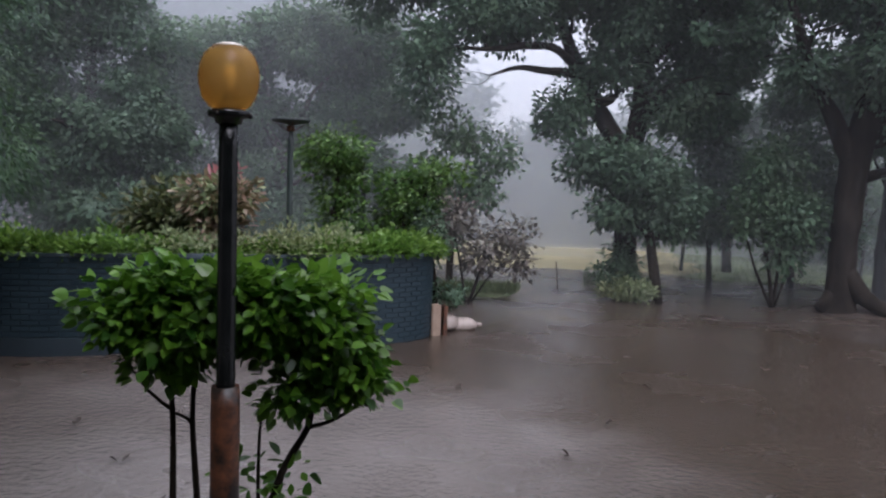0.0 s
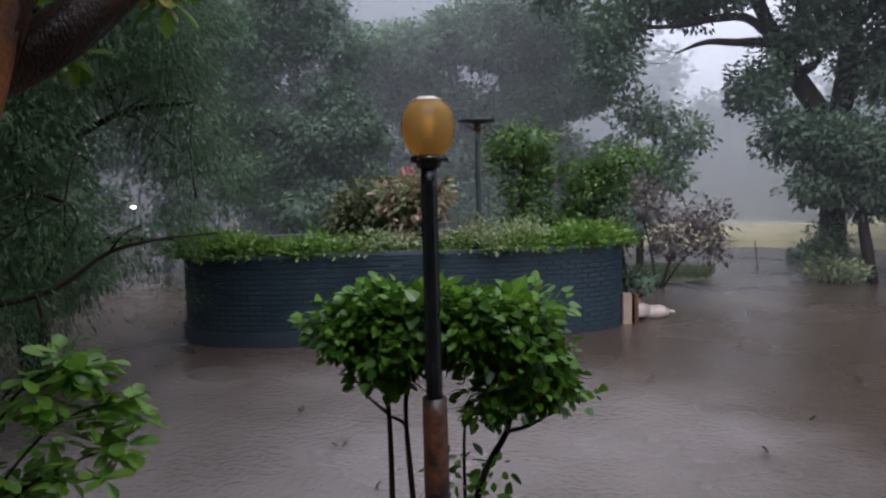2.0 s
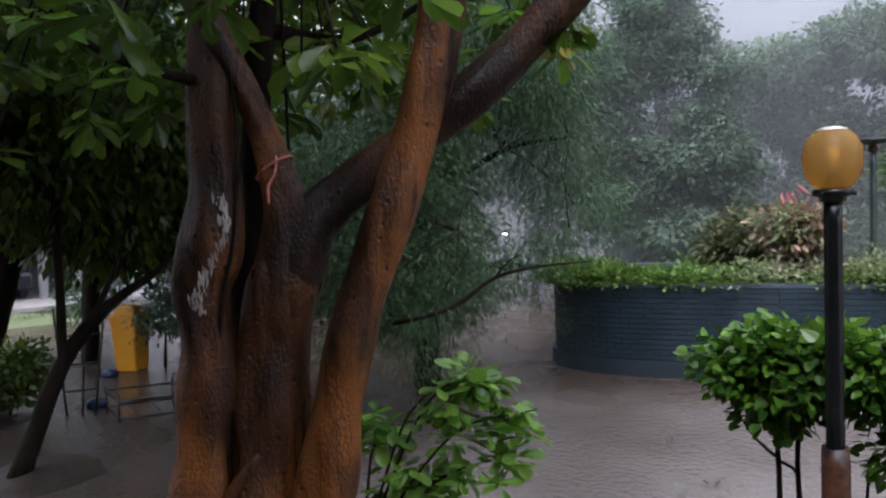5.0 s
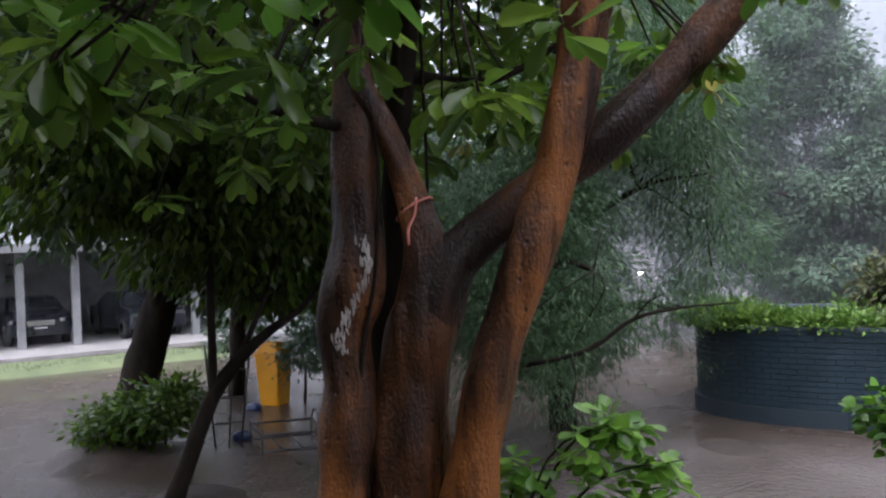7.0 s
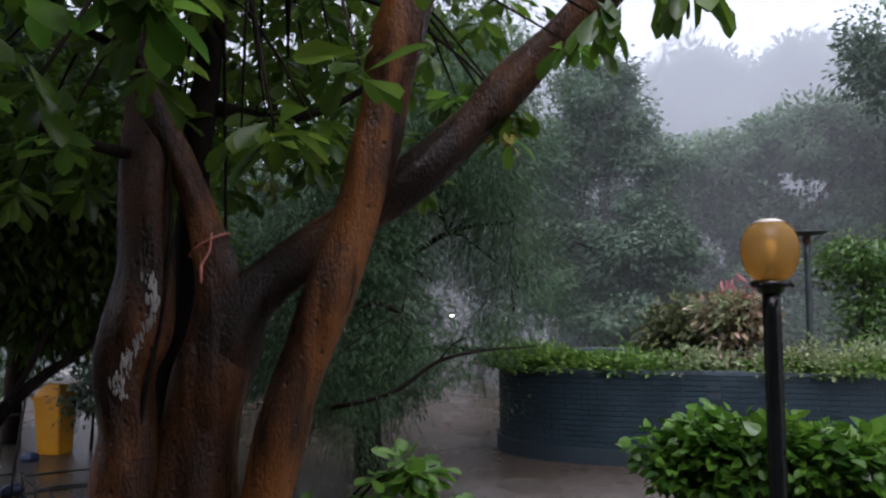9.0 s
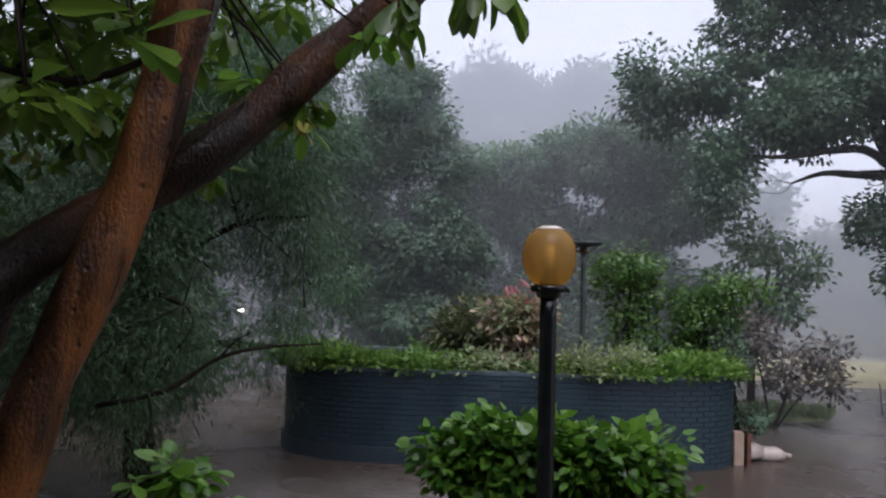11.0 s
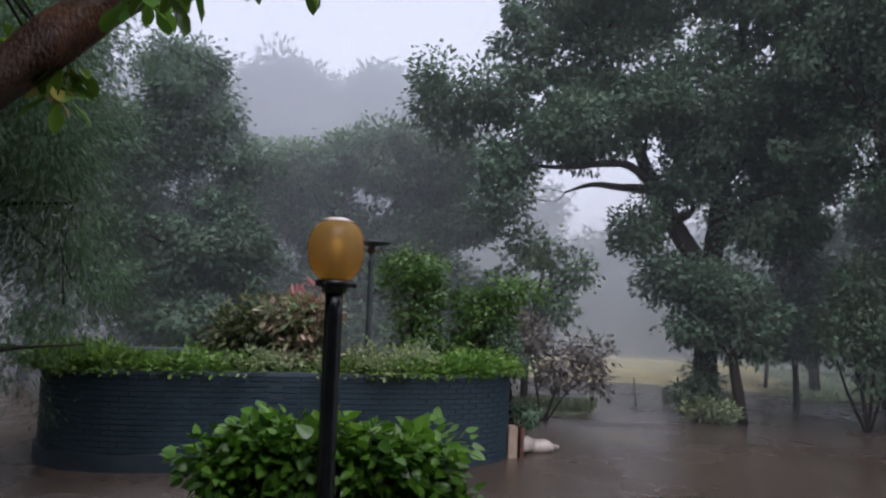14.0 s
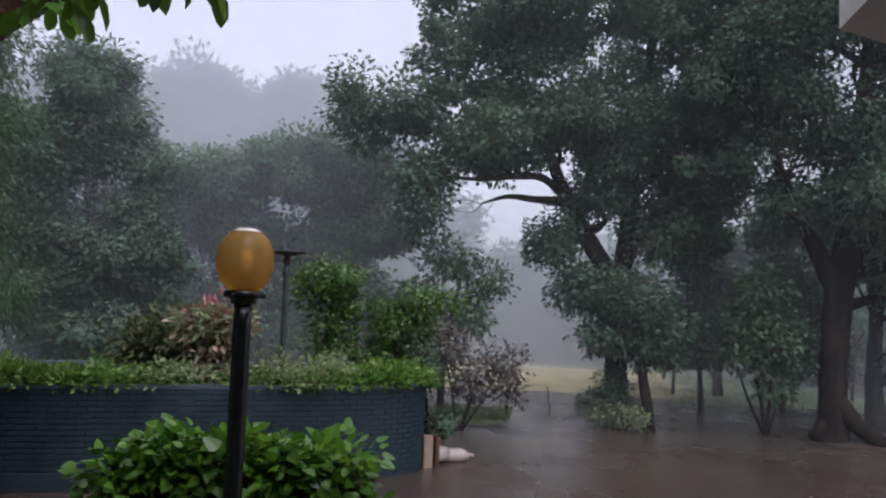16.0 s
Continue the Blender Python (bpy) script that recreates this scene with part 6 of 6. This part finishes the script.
rear = ((-5.7, 44.5, 8.4, 1.5), (-3.0, 39.5, 5.6, 1.8), (-0.6, 38.5, 5.9, 2.0), (1.6, 38, 5.4, 2.0), (4.0, 39, 6.5, 2.3), (6.8, 38, 7.2, 2.5), (10, 38, 8.0, 2.8), (13.5, 36, 9, 3), (-1.4, 35.0, 3.0, 1.4), (1.3, 34.5, 3.0, 1.5), (-4.0, 36, 3.6, 1.5), (9, 30, 6.5, 2.4), (12.5, 27, 7.5, 2.8), (15.5, 22, 8, 3), (-6.5, 33, 4.4, 1.8))
for i, (x, y, h, w) in enumerate(rear):
    far_tree(x, y, h, w, 230 + i, "tree beyond the field, pale behind the rain", base=0.12, n=330, group="trees beyond the field")
sideways = ((-26, 27, 10, 3.2), (-29, 22, 9.5, 3.2), (-25, 19, 6.5, 2.4), (-31, 15.5, 9, 3.2), (-33, 8, 9.5, 3.4), (-34, 0, 9.5, 3.4), (-33, -7, 9.5, 3.4), (-19.5, 12.8, 6.5, 2.3), (-17.2, 9.6, 5.6, 1.9), (-22.5, 14.6, 6, 2.2))
for i, (x, y, h, w) in enumerate(sideways):
    far_tree(x, y, h, w, 260 + i, "leafy tree by the car park", LEAF_MID, 380, 0.16, "trees by the car park")

# ---- eave over the porch ----
eave = thing("eave", "off-white plastered porch roof: a corner in view, the rest added for shade", "eave", at=(2.6, 2.2, 3.6))
# slab runs on unseen overhead, added to shade the plants close by
roof_line = [(1.16, 3.93), (1.90, 4.49), (4.9, 1.9), (4.9, -4.04), (-2.6, -4.04), (-2.6, -0.2), (-0.6, 0.5), (1.15, 0.75)]
nr = len(roof_line)
part("slab", ([(x, y, z) for z in (3.66, 4.0) for x, y in roof_line], [tuple(range(nr)), tuple(range(2 * nr - 1, nr - 1, -1))] + [(k, nr + k, nr + (k + 1) % nr, (k + 1) % nr) for k in range(nr)]), PLASTER, eave)


# unseen plain wall, added to close the porch off and block sky light
for nm, (x0, y0, x1, y1) in (("unseen_wall_east", (4.95, -4.045, 5.2, 1.8)),):
    c = [(x0, y0), (x1, y0), (x1, y1), (x0, y1)]
    tagged(part(nm, ([(x, y, z) for z in (-0.1, 7.2) for x, y in c], [(3, 2, 1, 0), (4, 5, 6, 7)] + [(k, (k + 1) % 4, 4 + (k + 1) % 4, 4 + k) for k in range(4)]), CONCRETE), "unseen grey wall added to keep sky light off the trunks' near sides", "wall", kind="structure")

# ---- rain ----
def rain(n, near_d, far_d, width, length, seed, a0, a1):
    """Falling rain over the garden: thin leaning streaks of water, pointed at both ends."""
    rng = np.random.default_rng(seed)
    a = rng.uniform(D(a0), D(a1), n)
    d = np.sqrt(rng.uniform(near_d**2, far_d**2, n))
    z = 2.3 + d * rng.uniform(-0.09, 0.42, n)
    keep = z > 0.3
    a, d, z = a[keep], d[keep], z[keep]
    n = len(a)
    c = np.stack([-np.sin(a) * d, np.cos(a) * d, z], 1)
    L = length * rng.uniform(0.5, 1.5, n)
    t = a + rng.normal(0, 0.6, n)
    s = np.stack([np.cos(t), np.sin(t), 0 * t], 1) * (width * rng.uniform(0.6, 1.4, n))[:, None]
    w = np.array([0.05, -0.02, 1.0]) * L[:, None] * 0.5
    v = np.stack([c - w, c + s, c + w], 1).reshape(-1, 3).astype(np.float32)
    me = bpy.data.meshes.new("rain")
    me.vertices.add(len(v))
    me.vertices.foreach_set("co", v.ravel())
    me.loops.add(3 * n)
    me.loops.foreach_set("vertex_index", np.arange(3 * n, dtype=np.int32))
    me.polygons.add(n)
    me.polygons.foreach_set("loop_start", np.arange(0, 3 * n, 3, dtype=np.int32))
    me.update(calc_edges=True)
    return me


tagged(part("rain", rain(16000, 12.0, 20.5, 0.0050, 0.40, 301, -34, 62), RAIN_NEAR), "heavy rain falling over the garden", "rain", kind="stuff")
tagged(part("rain", rain(22000, 20.5, 31, 0.0085, 0.5, 302, -34, 62), RAIN_MID), "heavy rain in front of the far trees", "rain", kind="stuff")
tagged(part("rain", rain(30000, 29, 45, 0.010, 0.75, 303, -34, 62), RAIN), "heavy rain that veils the farthest trees", "rain", kind="stuff")
tagged(part("rain", rain(7000, 14, 24, 0.0075, 0.5, 304, 60, 98), RAIN_NEAR), "heavy rain falling over the car park", "rain", kind="stuff")


def drizzle(radius, a0, a1, top, seed):
    """A see-through curtain put in as the haze of drizzle, wavering, too fine for single drops to show."""
    rng = np.random.default_rng(seed)
    ph = rng.uniform(0, 6.28, 4)
    V, F, cols, rows_ = [], [], 48, 5
    for i in range(cols + 1):
        a = D(a0 + (a1 - a0) * i / cols)
        for j in range(rows_ + 1):
            z = 0.02 + top * j / rows_
            r = radius + 0.5 * math.sin(5 * a + ph[0]) + 0.3 * math.sin(13 * a + ph[1]) + 0.05 * z * math.sin(3 * a + ph[2])
            V.append((-math.sin(a) * r, math.cos(a) * r, z))
    for i in range(cols):
        for j in range(rows_):
            k = i * (rows_ + 1) + j
            F.append((k, k + rows_ + 1, k + rows_ + 2, k + 1))
    return V, F, True


# half-clear shells lay the rain haze over whatever stands behind them
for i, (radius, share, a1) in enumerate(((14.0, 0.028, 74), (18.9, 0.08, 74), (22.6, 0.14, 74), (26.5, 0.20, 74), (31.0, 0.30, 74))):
    tagged(part("drizzle", drizzle(radius, -40, a1, 0.62 * radius, 400 + i), rain_look("drizzle_haze_shell", share)), "see-through curtain that adds drizzle haze between the trees", "drizzle", kind="stuff")


def splashes(n, seed):
    """Small crowns of water where drops strike the flood."""
    rng = np.random.default_rng(seed)
    V, F = [], []
    for _ in range(n):
        y = 2.6 + 11.5 * rng.random() ** 1.3
        x = rng.uniform(-1.15 * y - 1.0, 0.75 * y + 0.5)
        if ((Vector((x, y)) - PC).dot(UX) / 3.4) ** 4 + ((Vector((x, y)) - PC).dot(UY) / 2.1) ** 4 < 1:
            continue
        k, r, h = len(V), rng.uniform(0.003, 0.008), rng.uniform(0.003, 0.010)
        for q in range(3):
            a = 2.1 * q + rng.uniform(0, 1)
            V.append((x + r * math.cos(a), y + r * math.sin(a), -0.012))
        V.append((x + rng.normal(0, 0.004), y + rng.normal(0, 0.004), h))
        F += [(k, k + 1, k + 3), (k + 1, k + 2, k + 3), (k + 2, k, k + 3)]
    return V, F


tagged(part("rain_splashes", splashes(5000, 305), rain_look("water_splash", 0.22)), "tiny splashes of rain on the flood water", "splashes", kind="stuff")


rf = random.Random(8)
spots = [(0.0, 6.6), (-0.55, 5.3), (0.35, 7.6), (-3.3, 5.6), (-4.2, 6.4), (-2.6, 4.9), (-6.0, 5.2), (1.4, 6.0), (-10.9, -0.1), (-12.5, 0.2), (-9.6, 0.0), (0.9, 9.2), (2.4, 10.5), (-1.2, 8.6), (-9.9, 4.1)]
for x, y in spots:
    t = thing("floating_leaf", "dark dead leaf afloat on the flood water", "leaf", "floating leaves", at=(x, y, 0))
    part("blade", leaves(np.array([[x, y, 0.006], [x + 0.03, y + 0.01, 0.008]]), np.array([[math.cos(rf.uniform(0, 6)), math.sin(rf.uniform(0, 6)), 0.25], [rf.uniform(-1, 1), 1, 0.35]]), 0.10, 0.045, LEAF_OVAL, int(1000 + 10 * x)), SOIL, t)


# ---- tiles of the planter ----
def tile_rows():
    """Places of the tiles: running bond along the outline, course by course."""
    line = ring_line(0.0, 1440)
    pts_ = [p for p, _ in line]
    run = [0.0]
    for a, b in zip(pts_, pts_[1:] + pts_[:1]):
        run.append(run[-1] + (b - a).length)
    total, rows = run[-1], []
    count = round(total / 0.215)
    step, course = total / count, (PTOP - 0.03 - 0.0) / 17
    for j in range(17):
        for k in range(count):
            s = ((k + 0.5 * (j % 2)) * step) % total
            i = int(np.searchsorted(run, s)) % len(line)
            p, o = line[i]
            rows.append((p, o, course * (j + 0.5), step, course))
    return rows


tiles = tile_rows()
tw, th = tiles[0][3] - 0.010, tiles[0][4] - 0.010
tb = bmesh.new()
bmesh.ops.create_cube(tb, size=1)
for v in tb.verts:
    out = v.co.y < 0
    v.co = Vector((v.co.x * (tw - (0.006 if out else 0)), v.co.y * 0.009, v.co.z * (th - (0.006 if out else 0))))
tile_mesh = bpy.data.meshes.new("tile")
tb.to_mesh(tile_mesh)
tile_mesh.materials.append(TILE)
rt = random.Random(4)
singles, rest_v, rest_f = 0, [], []
base_v = [v.co.copy() for v in tile_mesh.vertices]
base_f = [tuple(p.vertices) for p in tile_mesh.polygons]
for p, o, z, _, _ in tiles:
    facing = (PC - p).dot(UY)
    if facing < 0.2:
        continue
    m = Matrix.Translation((p.x + o.x * rt.uniform(-0.002, 0.003), p.y + o.y * rt.uniform(-0.002, 0.003), z)) @ Matrix.Rotation(math.atan2(o.x, -o.y) + rt.uniform(-0.01, 0.01), 4, "Z")
    along = (p - PC).dot(UX)
    if 1.35 < along and singles < 300:
        ob = new("tile", tile_mesh)
        ob.parent = planter
        ob.matrix_parent_inverse = Matrix.Translation((-PC.x, -PC.y, 0))
        ob.matrix_basis = m
        singles += 1
    else:
        k = len(rest_v)
        rest_v += [m @ q for q in base_v]
        rest_f += [tuple(k + i for i in f) for f in base_f]
tagged(part("tiles", (rest_v, rest_f), TILE, planter), "dark blue-grey glazed wall tiles", kind="stuff")
